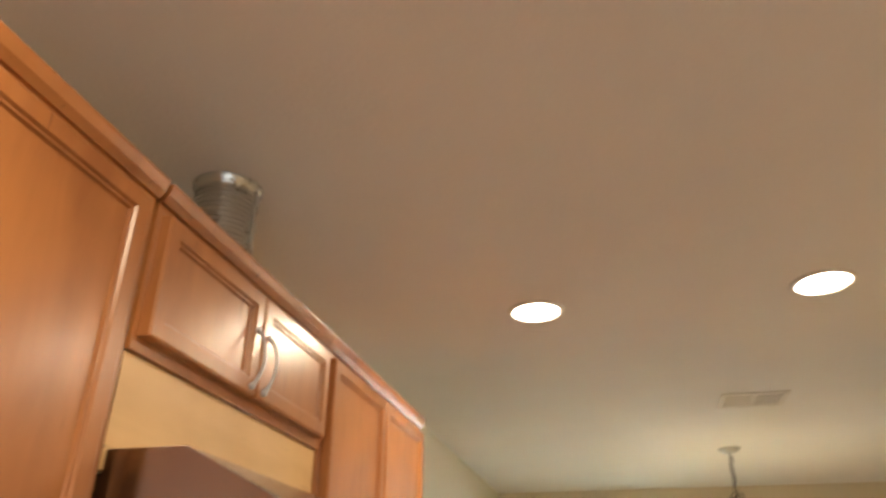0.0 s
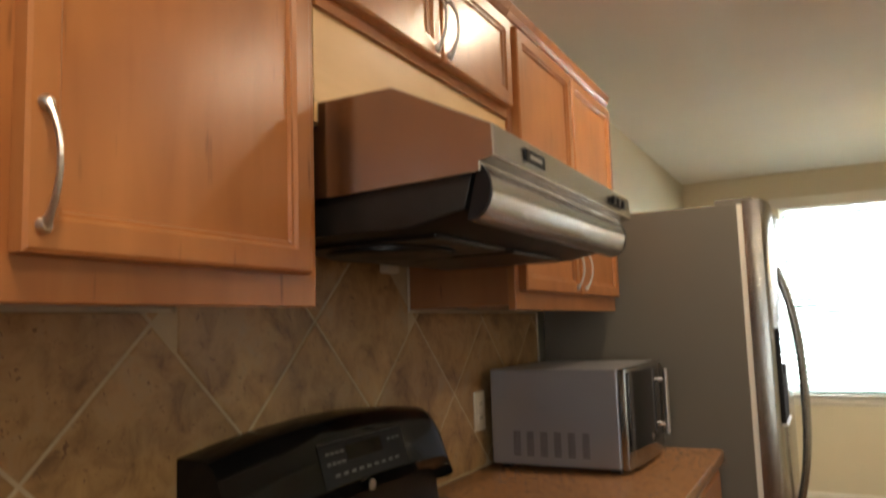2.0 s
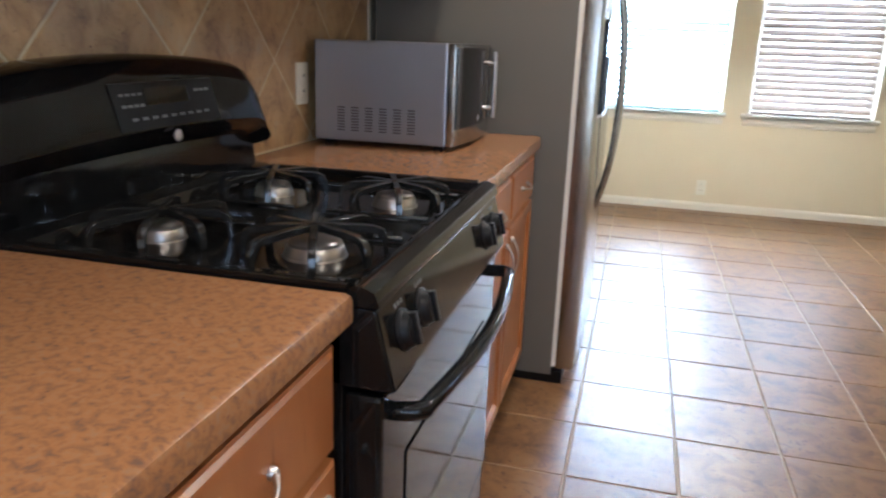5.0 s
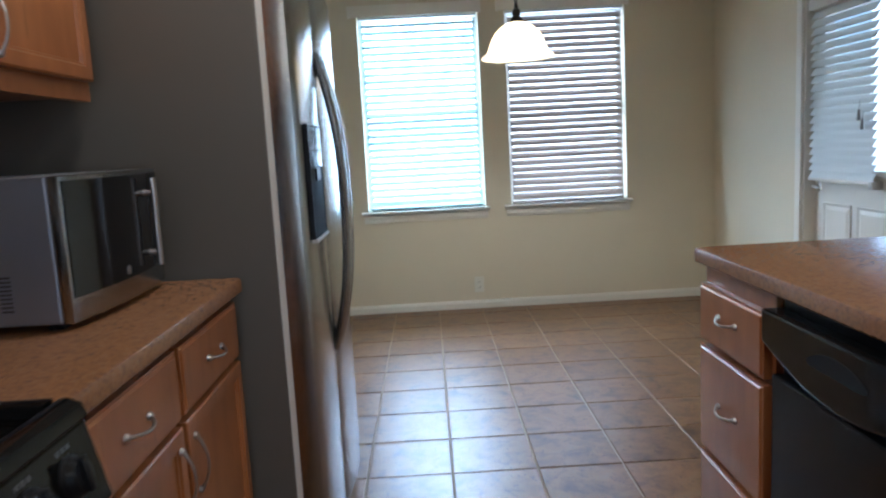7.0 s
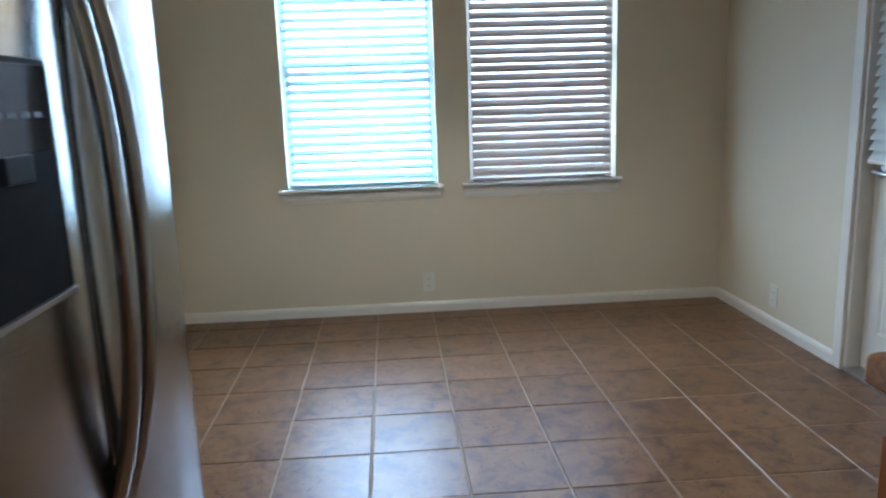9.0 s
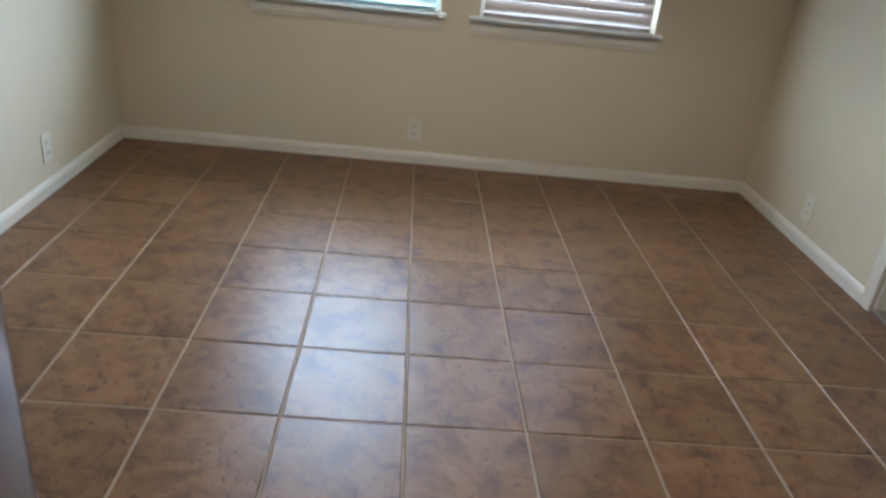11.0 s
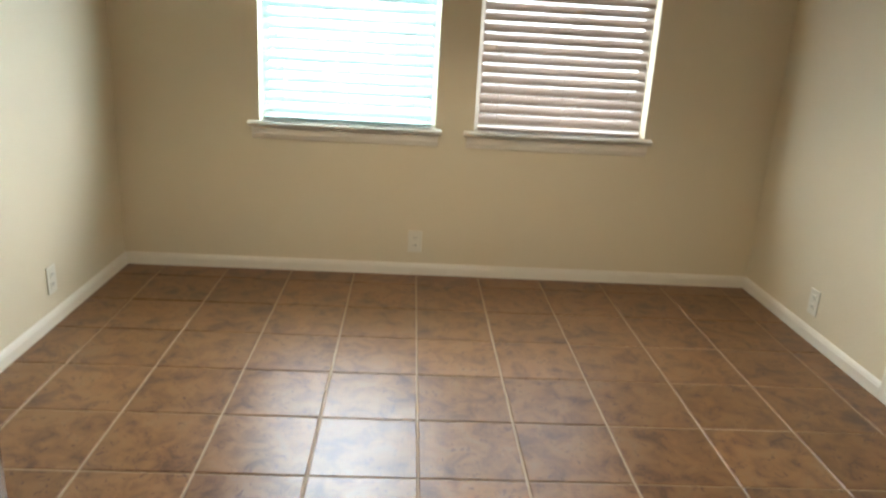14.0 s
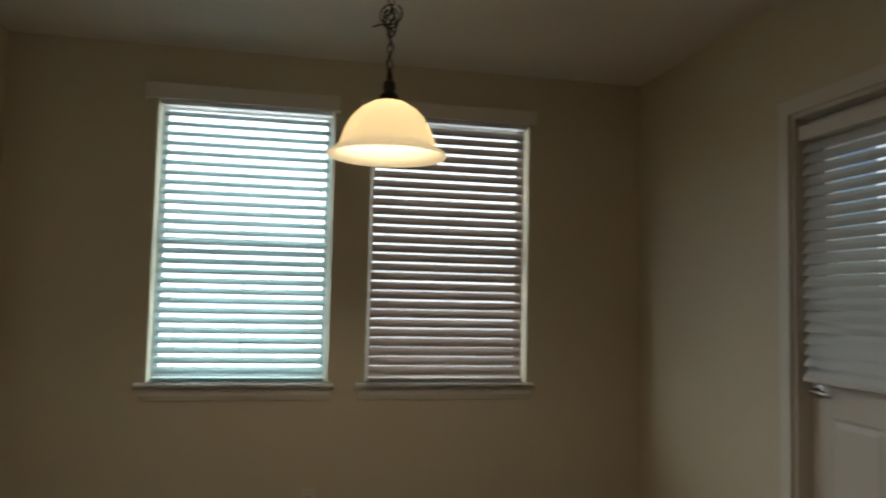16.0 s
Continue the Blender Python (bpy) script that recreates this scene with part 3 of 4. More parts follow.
wall_cabinet(-1.42, -0.512, UB, ((-1.40, -0.955), (-0.945, -0.525)), ((-0.98, 1.50), (-0.92, 1.50)), "orange stained maple wall cabinet with sunk-panel doors")
wall_cabinet(-0.51, -0.010, UB, ((-0.470, -0.045),), ((-0.452, 1.506),), "orange stained maple wall cabinet with one tall door")
wall_cabinet(0.0, 0.766, 1.845, ((0.012, 0.378), (0.384, 0.752)), ((0.355, 1.945), (0.408, 1.945)), "short maple wall cabinet above the range hood")
wall_cabinet(0.768, 1.695, UB, ((0.792, 1.226), (1.238, 1.675)), ((1.19, 1.50), (1.275, 1.50)), "two-door maple wall cabinet beside the hood")
boxes("filler_panel", [(0.29, 0.001, 1.66, 0.303, 0.765, 1.843)], MAPLE_RAW, label="pale unfinished maple board above the range hood", category="panel")

# duct from the hood to the ceiling
DU = base("vent_duct", 0.16, 0.43, UT + 0.03, "round galvanised sheet-metal duct on top of the cabinet", "duct")
bm = bmesh.new()
prof = []
z = UT + 0.036
while z < CEIL - 0.03:
    prof += [(0.078, z), (0.078, z + 0.008), (0.0755, z + 0.010), (0.0755, z + 0.012)]
    z += 0.013
lathe(bm, prof + [(0.078, CEIL - 0.02), (0.083, CEIL - 0.014), (0.085, CEIL - 0.002)], 0.16, 0.43, 40)
done("pipe", bm, DUCT, DU, smooth=True)
boxes("seam", [(0.232, 0.425, UT + 0.036, 0.242, 0.436, CEIL - 0.02)], DUCT, DU, 0.002)

# ---- range hood ----
HD = base("range_hood", 0.3, 0.38, 1.48, "stainless steel under-cabinet range hood with a curved visor", "range hood")
bm = bmesh.new()
prism(bm, ((0.004, 1.528), (0.004, 1.655), (0.304, 1.655), (0.304, 1.69), (0.438, 1.69), (0.595, 1.612), (0.597, 1.567), (0.575, 1.562), (0.575, 1.548)), "y", 0.006, 0.764)
done("body", bm, STEEL_H, HD, 0.002)
bm = bmesh.new()
arc = [(0.552 + 0.034 * math.cos(a), 1.526 + 0.042 * math.sin(a)) for a in [radians(60 - 14 * k) for k in range(12)]]
prism(bm, arc, "y", 0.02, 0.75)
done("visor", bm, STEEL_H, HD, smooth=True)
for y0, y1 in ((0.012, 0.0195), (0.7505, 0.758)):
    bm = bmesh.new()
    prism(bm, [(x + 0.001, z) for x, z in arc], "y", y0, y1)
    done("visor_end", bm, BLACK_SATIN, HD)
bm = bmesh.new()
lathe(bm, ((0.115, 1.4735), (0.115, 1.468), (0.108, 1.465), (0.10, 1.468), (0.05, 1.460), (0.0, 1.457)), 0.30, 0.22, 28)
done("fan_guard", bm, DARK_METAL, HD, smooth=True)
boxes("light_cover", [(0.030, 0.60, 1.474, 0.055, 0.655, 1.502)], PLATE, HD, 0.005)
boxes("filter", [(0.17, 0.09, 1.474, 0.46, 0.36, 1.484), (0.17, 0.40, 1.474, 0.46, 0.67, 1.484)], DARK_METAL, HD, 0.004)
bm = bmesh.new()
prism(bm, ((0.02, 1.535), (0.05, 1.492), (0.20, 1.482), (0.46, 1.482), (0.545, 1.50), (0.56, 1.55)), "y", 0.016, 0.754)
done("underside", bm, DARK_METAL, HD, 0.006, smooth=True)
boxes("badge", [(0.5968, 0.12, 1.578, 0.600, 0.20, 1.60)], BLACK_SATIN, HD, 0.001)
boxes("badge_rim", [(0.5965, 0.118, 1.5765, 0.599, 0.202, 1.5785), (0.5965, 0.118, 1.5995, 0.599, 0.202, 1.6015), (0.5995, 0.135, 1.586, 0.6006, 0.185, 1.592)], NICKEL, HD, kind="stuff")
boxes("switch", [(0.5968, 0.60 + k * 0.037, 1.580, 0.6045, 0.622 + k * 0.037, 1.598) for k in range(3)], BLACK_SATIN, HD, 0.002, kind="stuff")


# ---- base cabinets and counters ----
def counter_top(parent, outline_x0, x1, y0, y1, z, side):
    """A rolled-edge laminate top."""
    bm = bmesh.new()
    e = x1
    s = side
    prism(bm, ((outline_x0, z - 0.04), (outline_x0, z), (e - s * 0.010, z), (e - s * 0.003, z - 0.003), (e, z - 0.010), (e, z - 0.036), (e - s * 0.004, z - 0.04)), "y", y0, y1)
    return done("counter_top", bm, COUNTER, parent, smooth=True)


CZ = 0.914
CL = base("base_cabinet", 0.3, -0.75, 0, "maple base cabinet with a speckled brown laminate counter", "cabinet", "base cabinets")
boxes("body", [(0.002, -1.42, 0.10, 0.58, -0.008, CZ - 0.04)], MAPLE_SIDE, CL)
boxes("toe_kick", [(0.002, -1.42, 0, 0.52, -0.01, 0.10)], MAPLE_SIDE, CL)
boxes("face_frame", [(0.58, -1.42, 0.10, 0.60, -0.008, CZ - 0.04)], MAPLE, CL)
counter_top(CL, 0.012, 0.637, -1.45, -0.006, CZ, 1)
for d0, d1 in ((-1.40, -0.95), (-0.93, -0.49), (-0.47, -0.03)):
    d = shaker("drawer", CL, 0.6005, 1, d0, d1, 0.715, 0.855, slab=True)
    pull(d, 0.6255, 1, (d0 + d1) / 2, 0.785, 0.10, True)
    d = shaker("door", CL, 0.6005, 1, d0, d1, 0.125, 0.70)
    pull(d, 0.6235, 1, d1 - 0.03, 0.60)

CR = base("base_cabinet", 0.3, 1.23, 0, "maple base cabinet with drawers, doors and a laminate counter", "cabinet", "base cabinets")
boxes("body", [(0.002, 0.772, 0.10, 0.58, 1.69, CZ - 0.04)], MAPLE_SIDE, CR)
boxes("toe_kick", [(0.002, 0.772, 0, 0.52, 1.69, 0.10)], MAPLE_SIDE, CR)
boxes("face_frame", [(0.58, 0.772, 0.10, 0.60, 1.69, CZ - 0.04)], MAPLE, CR)
counter_top(CR, 0.012, 0.637, 0.770, 1.70, CZ, 1)
for d0, d1, hy in ((0.79, 1.225, 1.195), (1.245, 1.675, 1.28)):
    d = shaker("drawer", CR, 0.6005, 1, d0, d1, 0.715, 0.855, slab=True)
    pull(d, 0.6255, 1, (d0 + d1) / 2, 0.785, 0.10, True)
    d = shaker("door", CR, 0.6005, 1, d0, d1, 0.125, 0.70)
    pull(d, 0.6235, 1, hy, 0.60)

# island with drawers and a dishwasher
IX, IY1 = 1.868, 1.745
IS = base("kitchen_island", 2.2, 0.2, 0, "maple kitchen island with drawers and a glossy laminate top", "island")
boxes("body", [(IX + 0.02, 1.35, 0.10, 2.405, IY1, CZ - 0.045), (IX + 0.02, -1.4, 0.10, 2.405, 0.61, CZ - 0.045), (2.39, 0.61, 0.10, 2.405, 1.35, CZ - 0.045)], MAPLE_SIDE, IS)
boxes("toe_kick", [(IX + 0.08, -1.4, 0, 2.40, 0.61, 0.10), (IX + 0.08, 1.35, 0, 2.40, IY1, 0.10)], MAPLE_SIDE, IS)
boxes("face_frame", [(IX, 1.35, 0.10, IX + 0.02, IY1, CZ - 0.045), (IX, -1.4, 0.10, IX + 0.02, 0.61, CZ - 0.045)], MAPLE, IS)
counter_top(IS, 2.408, 1.845, -1.45, 1.772, CZ, -1)
for z0, z1 in ((0.675, 0.825), (0.375, 0.66), (0.12, 0.36)):
    d = shaker("drawer", IS, IX - 0.0005, -1, 1.365, 1.735, z0, z1, slab=True)
    pull(d, IX - 0.0255, -1, 1.55, (z0 + z1) / 2 + 0.01, 0.10, True)
for d0, d1 in ((-0.72, -0.06), (-0.04, 0.59)):
    d = shaker("door", IS, IX - 0.0005, -1, d0, d1, 0.125, 0.85)
    pull(d, IX - 0.0235, -1, d0 + 0.04, 0.70)
# full-height wall behind the island top, tiled above the counter
boxes("wall_island", [(2.422, -1.60, 0, 2.54, 1.755, CEIL)], WALL, kind="structure")
DW = base("dishwasher", 2.1, 1.05, 0, "black dishwasher with a curved control panel", "dishwasher")
boxes("body", [(IX + 0.01, 0.622, 0.03, 2.38, 1.338, CZ - 0.05)], BLACK_SATIN, DW, 0.003)
boxes("door", [(IX - 0.018, 0.756, 0.12, IX + 0.008, 1.334, 0.70)], BLACK_SATIN, DW, 0.006)
bm = bmesh.new()
out = [(0.756, 0.845), (1.334, 0.845)]
n = 16
out += [(1.334 - 0.578 * k / n, 0.775 - 0.058 * math.sin(math.pi * k / n)) for k in range(n + 1)]
prism(bm, out, "x", IX - 0.042, IX + 0.008)
done("control_panel", bm, BLACK, DW, 0.006)
# dark plate on the panel, painted as the shade of the handle pocket
bm = bmesh.new()
prism(bm, [(1.045 + 0.095 * math.cos(a), 0.80 + 0.018 * math.sin(a) - 0.012 * math.cos(a) ** 2) for a in [2 * math.pi * k / 24 for k in range(24)]], "x", IX - 0.0445, IX - 0.030)
done("handle_recess", bm, DARK_SLOT, DW)
bm = bmesh.new()
lathe(bm, ((0, 0), (0.014, 0), (0.014, 0.004), (0.011, 0.006), (0, 0.006)), 0, 0, 18, Matrix.Translation((IX - 0.041, 0.80, 0.81)) @ pose(0, 0, 0, 0, -90, 0))
done("badge", bm, NICKEL, DW)

# ---- range ----
RG = base("gas_range", 0.33, 0.38, 0, "glossy black four-burner gas range with an oven", "range")
boxes("body", [(0.02, 0.002, 0.04, 0.62, 0.762, 0.895)], BLACK, RG, 0.004)
bm = bmesh.new()
prism(bm, ((0.618, 0.8955), (0.628, 0.918), (0.636, 0.922), (0.645, 0.922), (0.662, 0.915), (0.668, 0.90), (0.668, 0.8955)), "y", 0.001, 0.763)
prism(bm, ((0.03, 0.8955), (0.03, 0.922), (0.112, 0.922), (0.122, 0.918), (0.135, 0.8955)), "y", 0.001, 0.763)
for e, d in ((0.001, 1), (0.763, -1)):
    prism(bm, ((e, 0.8955), (e, 0.922), (e + d * 0.022, 0.922), (e + d * 0.028, 0.918), (e + d * 0.036, 0.8955)), "x", 0.13, 0.625)
box(bm, 0.03, 0.002, 0.8952, 0.66, 0.762, 0.8992)
done("cooktop", bm, BLACK, RG, 0.0, smooth=True)
bm = bmesh.new()
prism(bm, ((0.60, 0.893), (0.664, 0.893), (0.690, 0.785), (0.60, 0.785)), "y", 0.002, 0.762)
done("control_strip", bm, BLACK, RG, 0.004)
boxes("oven_door", [(0.62, 0.004, 0.24, 0.672, 0.760, 0.775)], BLACK, RG, 0.008)
boxes("oven_window", [(0.671, 0.11, 0.36, 0.6745, 0.655, 0.64)], BLACK_GLASS, RG, 0.001)
boxes("bottom_drawer", [(0.62, 0.006, 0.06, 0.668, 0.758, 0.232)], BLACK, RG, 0.008)
bm = bmesh.new()
pts = [(0.672, 0.05, 0.735), (0.70, 0.052, 0.738)] + [(0.712 + 0.028 * math.sin(math.pi * k / 16), 0.06 + 0.642 * k / 16, 0.738) for k in range(17)] + [(0.70, 0.71, 0.738), (0.672, 0.712, 0.735)]
tube(bm, pts, 0.0135, 12)
done("handle", bm, BLACK, RG, smooth=True)
# curved back panel with rounded shoulders
bm = bmesh.new()
prof = ((0.012, 0.0), (0.085, 0.0), (0.080, 0.33), (0.118, 0.42), (0.128, 0.50), (0.105, 0.82), (0.090, 0.95), (0.07, 1.0), (0.012, 1.0))
rows = []
for k in range(33):
    u = k / 32
    y = 0.002 + 0.76 * u
    edge = min(u, 1 - u) / 0.085
    top = 1.170 - 0.030 * (2 * u - 1) ** 2
    if edge < 1 and u > 0.5:
        top -= 0.085 * (1 - math.sqrt(max(0, 1 - (1 - edge) ** 2)))
    rows.append([bm.verts.new((x, y, 0.92 + (top - 0.92) * h)) for x, h in prof])
for a, b in zip(rows, rows[1:]):
    for k in range(len(prof)):
        q = (k + 1) % len(prof)
        bm.faces.new((a[k], a[q], b[q], b[k]))
bm.faces.new(rows[0]), bm.faces.new(rows[-1][::-1])
done("back_panel", bm, BLACK, RG, smooth=True)


def tilted(bm, y0, y1, h0, h1, out=0.0012):
    """A thin plate on the slanted face of the back panel; heights run 0 to 1 up the slant."""
    def p(y, h):
        return (0.1275 - 0.022 * h + out, y, 1.045 + 0.08 * h)
    vs = [bm.verts.new(q) for q in (p(y0, h0), p(y1, h0), p(y1, h1), p(y0, h1))]
    f = bm.faces.new(vs)
    r = bmesh.ops.extrude_face_region(bm, geom=[f])
    for v in r["geom"]:
        if isinstance(v, bmesh.types.BMVert):
            v.co.x -= 0.004


bm = bmesh.new()
tilted(bm, 0.25, 0.55, 0.02, 1.0)
done("display_panel", bm, BLACK_SATIN, RG)
bm = bmesh.new()
tilted(bm, 0.335, 0.46, 0.52, 0.88, 0.0022)
done("display_window", bm, BLACK_GLASS, RG)
bm = bmesh.new()
for k in range(4):
    tilted(bm, 0.268 + 0.016 * k, 0.279 + 0.016 * k, 0.50, 0.56, 0.0022)
    tilted(bm, 0.268 + 0.016 * k, 0.279 + 0.016 * k, 0.74, 0.79, 0.0022)
for k in range(9):
    tilted(bm, 0.285 + 0.027 * k, 0.300 + 0.027 * k, 0.22, 0.28, 0.0022)
for k in range(3):
    tilted(bm, 0.485 + 0.018 * k, 0.497 + 0.018 * k, 0.72, 0.78, 0.0022)
done("print_bars", bm, GREY_PRINT, RG, kind="stuff")
bm = bmesh.new()
lathe(bm, ((0, 0), (0.011, 0), (0.011, 0.003), (0, 0.004)), 0, 0, 16, Matrix.Translation((0.1285, 0.40, 1.028)) @ pose(0, 0, 0, 0, 90, 0))
done("badge", bm, NICKEL, RG)


def burner(y, x, r):
    bm = bmesh.new()
    lathe(bm, ((0.0, 0.8993), (r * 1.06, 0.8993), (r * 1.04, 0.9013), (r * 1.0, 0.9018), (r * 0.95, 0.9138), (r * 0.9, 0.9168), (0, 0.9168)), x, y, 28)
    done("burner_base", bm, BURNER, RG, smooth=True)
    bm = bmesh.new()
    lathe(bm, ((0, 0.9168), (r * 0.86, 0.9168), (r * 0.86, 0.9218), (r * 0.75, 0.9248), (0, 0.9253)), x, y, 28)
    done("burner_cap", bm, BURNER, RG, smooth=True)
    # grate: a raised hub with flat arms that bend down to feet, and two foot rails
    bm = bmesh.new()
    lathe(bm, ((0.0, 0.9408), (0.014, 0.9408), (0.017, 0.9448), (0.014, 0.9488), (0, 0.9498)), x, y, 12)
    for k in range(8):
        a = math.pi / 4 * k + 0.39
        reach = 0.108 if k % 4 in (0, 3) else 0.122
        half = Vector((-math.sin(a), math.cos(a), 0)) * 0.0058
        line = ((0.010, 0.9488, 0.010), (0.055, 0.9478, 0.011), (reach - 0.022, 0.9458, 0.012), (reach - 0.006, 0.9398, 0.014), (reach, 0.9278, 0.012), (reach + 0.002, 0.9013, 0.010))
        rings = []
        for i, (rr, z, deep) in enumerate(line):
            p = Vector((x + rr * math.cos(a), y + rr * math.sin(a), z))
            q = p + (Vector((0, 0, -deep)) if i < 3 else Vector((-math.cos(a) * deep * 0.8, -math.sin(a) * deep * 0.8, -deep * 0.5 if i < 5 else 0)))
            rings.append([bm.verts.new(v) for v in (p - half, p + half, q + half, q - half)])
        for r0, r1 in zip(rings, rings[1:]):
            for i in range(4):
                bm.faces.new((r0[i], r0[(i + 1) % 4], r1[(i + 1) % 4], r1[i]))
        bm.faces.new(rings[0][::-1]), bm.faces.new(rings[-1])
    for side in (-1, 1):
        tube(bm, ((x - 0.10, y + side * 0.112, 0.9048), (x + 0.10, y + side * 0.112, 0.9048)), 0.0045, 8)
    done("grate", bm, BLACK_MATTE, RG, 0.001, 1, smooth=True)


for bx, by, br in ((0.505, 0.175, 0.046), (0.245, 0.175, 0.036), (0.505, 0.545, 0.042), (0.245, 0.545, 0.038)):
    burner(by, bx, br)
for ky in (0.075, 0.165, 0.60, 0.69):
    m = Matrix.Translation((0.675, ky, 0.842)) @ pose(0, 0, 0, 0, 77, 0)
    bm = bmesh.new()
    lathe(bm, ((0, 0), (0.029, 0), (0.029, 0.004), (0.025, 0.007), (0.023, 0.015), (0.020, 0.018), (0, 0.018)), 0, 0, 24, m)
    vs = box(bm, -0.023, -0.006, 0.006, 0.021, 0.006, 0.024)
    for v in vs:
        v.co = m @ v.co
    done("knob", bm, BLACK_SATIN, RG, 0.001, smooth=True)
bm = bmesh.new()
for ky in (0.075, 0.165, 0.60, 0.69):
    m = Matrix.Translation((0.6675, ky, 0.8785)) @ pose(0, 0, 0, 0, 77, 0)
    for dx in (-0.012, 0.0, 0.012):
        for v in box(bm, -0.003, dx - 0.003, 0, 0.003, dx + 0.003, 0.0008):
            v.co = m @ v.co
done("knob_print", bm, GREY_PRINT, RG, kind="stuff")

# ---- microwave ----
MW = base("microwave", 0.24, 1.42, CZ, "silver countertop microwave with a black glass door", "microwave")
mx0, mx1, my0, my1, mz0, mz1 = 0.045, 0.435, 1.185, 1.665, CZ + 0.014, CZ + 0.292
boxes("body", [(mx0, my0, mz0, mx1, my1, mz1)], MICRO_SIDE, MW, 0.005)
for fx in (0.08, 0.41):
    for fy in (1.22, 1.62):
        boxes("foot", [(fx - 0.015, fy - 0.015, CZ, fx + 0.015, fy + 0.015, mz0 + 0.002)], BLACK_SATIN, MW, 0.002)
bm = bmesh.new()
n = 14
front = [(mx1 + 0.001, my0), (mx1 + 0.001, my1)] + [(mx1 + 0.022 + 0.020 * math.sin(math.pi * k / n), my1 - (my1 - my0) * k / n) for k in range(n + 1)]
prism(bm, front, "z", mz0, mz1)
done("front_shell", bm, STEEL, MW, 0.003, smooth=True)
bm = bmesh.new()
glassf = [(mx1 + 0.0245 + 0.020 * math.sin(math.pi * (my1 - y) / (my1 - my0)), y) for y in [my1 - 0.099 - (my1 - my0 - 0.107) * k / n for k in range(n + 1)]]
prism(bm, [(x - 0.006, y) for x, y in glassf[::-1]] + glassf, "z", mz0 + 0.048, mz1 - 0.010)
done("door_glass", bm, BLACK_GLASS, MW)
bm = bmesh.new()
padf = [(mx1 + 0.0245 + 0.020 * math.sin(math.pi * (my1 - y) / (my1 - my0)), y) for y in [my1 - 0.006 - 0.090 * k / 6 for k in range(7)]]
prism(bm, [(x - 0.006, y) for x, y in padf[::-1]] + padf, "z", mz0 + 0.048, mz1 - 0.010)
done("control_pad", bm, BLACK_SATIN, MW)
bm = bmesh.new()
tube(bm, ((0.497, my1 - 0.125, mz0 + 0.055), (0.497, my1 - 0.125, mz1 - 0.02)), 0.0075, 12)
for z in (mz0 + 0.085, mz1 - 0.055):
    tube(bm, ((0.465, my1 - 0.125, z), (0.497, my1 - 0.125, z)), (0.0085, 0.006), 10)
done("handle", bm, NICKEL, MW, smooth=True)
bm = bmesh.new()
lathe(bm, ((0, 0), (0.010, 0), (0.010, 0.002), (0, 0.003)), 0, 0, 16, Matrix.Translation((mx1 + 0.0435, 1.40, mz0 + 0.066)) @ pose(0, 0, 0, 0, 90, 0))
done("badge", bm, NICKEL, MW)
boxes("vent_slots", [(0.115 + 0.042 * c, my0 - 0.0012, mz0 + 0.028 + 0.008 * r, 0.137 + 0.042 * c, my0 + 0.002, mz0 + 0.032 + 0.008 * r) for c in range(6) for r in range(9)], VENT_GREY, MW, kind="stuff")

# ---- fridge ----
FR = base("refrigerator", 0.4, 2.18, 0, "side-by-side stainless refrigerator with a water dispenser", "refrigerator")
fy0, fy1, fx1, fz1 = 1.725, 2.61, 0.728, 1.72
boxes("body", [(0.03, fy0, 0.035, fx1, fy1, fz1)], FRIDGE_SIDE, FR, 0.004)
boxes("foot_grille", [(0.06, fy0 + 0.01, 0.0, fx1 + 0.04, fy1 - 0.01, 0.05)], BLACK_SATIN, FR, 0.003)
boxes("gasket", [(fx1, fy0 + 0.004, 0.07, fx1 + 0.016, fy1 - 0.004, fz1 - 0.004)], GASKET, FR)
for hy in (fy0 + 0.05, fy1 - 0.05):
    boxes("hinge_cap", [(fx1 - 0.07, hy - 0.04, fz1, fx1 + 0.05, hy + 0.04, fz1 + 0.018)], FRIDGE_SIDE, FR, 0.004)
SPLIT = 2.125


def fridge_door(y0, y1):
    """A door with a softly bowed front; returns its part."""
    bm = bmesh.new()
    n = 12
    x = fx1 + 0.016
    o = [(x, y0 + 0.001), (x, y1 - 0.001)] + [(x + 0.056 + 0.022 * math.sin(math.pi * k / n) ** 0.6, y1 - 0.001 - (y1 - y0 - 0.002) * k / n) for k in range(n + 1)]
    prism(bm, o, "z", 0.065, fz1 + 0.008)
    return done("door", bm, STEEL, FR, 0.003, smooth=True)


def bow_handle(parent, y, lean):
    bm = bmesh.new()
    pts, rad = [], []
    for k in range(29):
        u = -1 + 2 * k / 28
        pts.append((0.812 + 0.062 * (1 - abs(u) ** 2.6), y + lean * 0.006 * (1 - u * u), 1.06 + 0.455 * u))
        rad.append(0.014)
    tube(bm, pts, rad, 12)
    for v in bm.verts:
        v.co.y = y + (v.co.y - y) * 1.5
    done("handle", bm, STEEL, parent, smooth=True)


fd = fridge_door(fy0, SPLIT)
rd = fridge_door(SPLIT + 0.006, fy1)
bow_handle(fd, SPLIT - 0.032, -1)
bow_handle(rd, SPLIT + 0.040, 1)
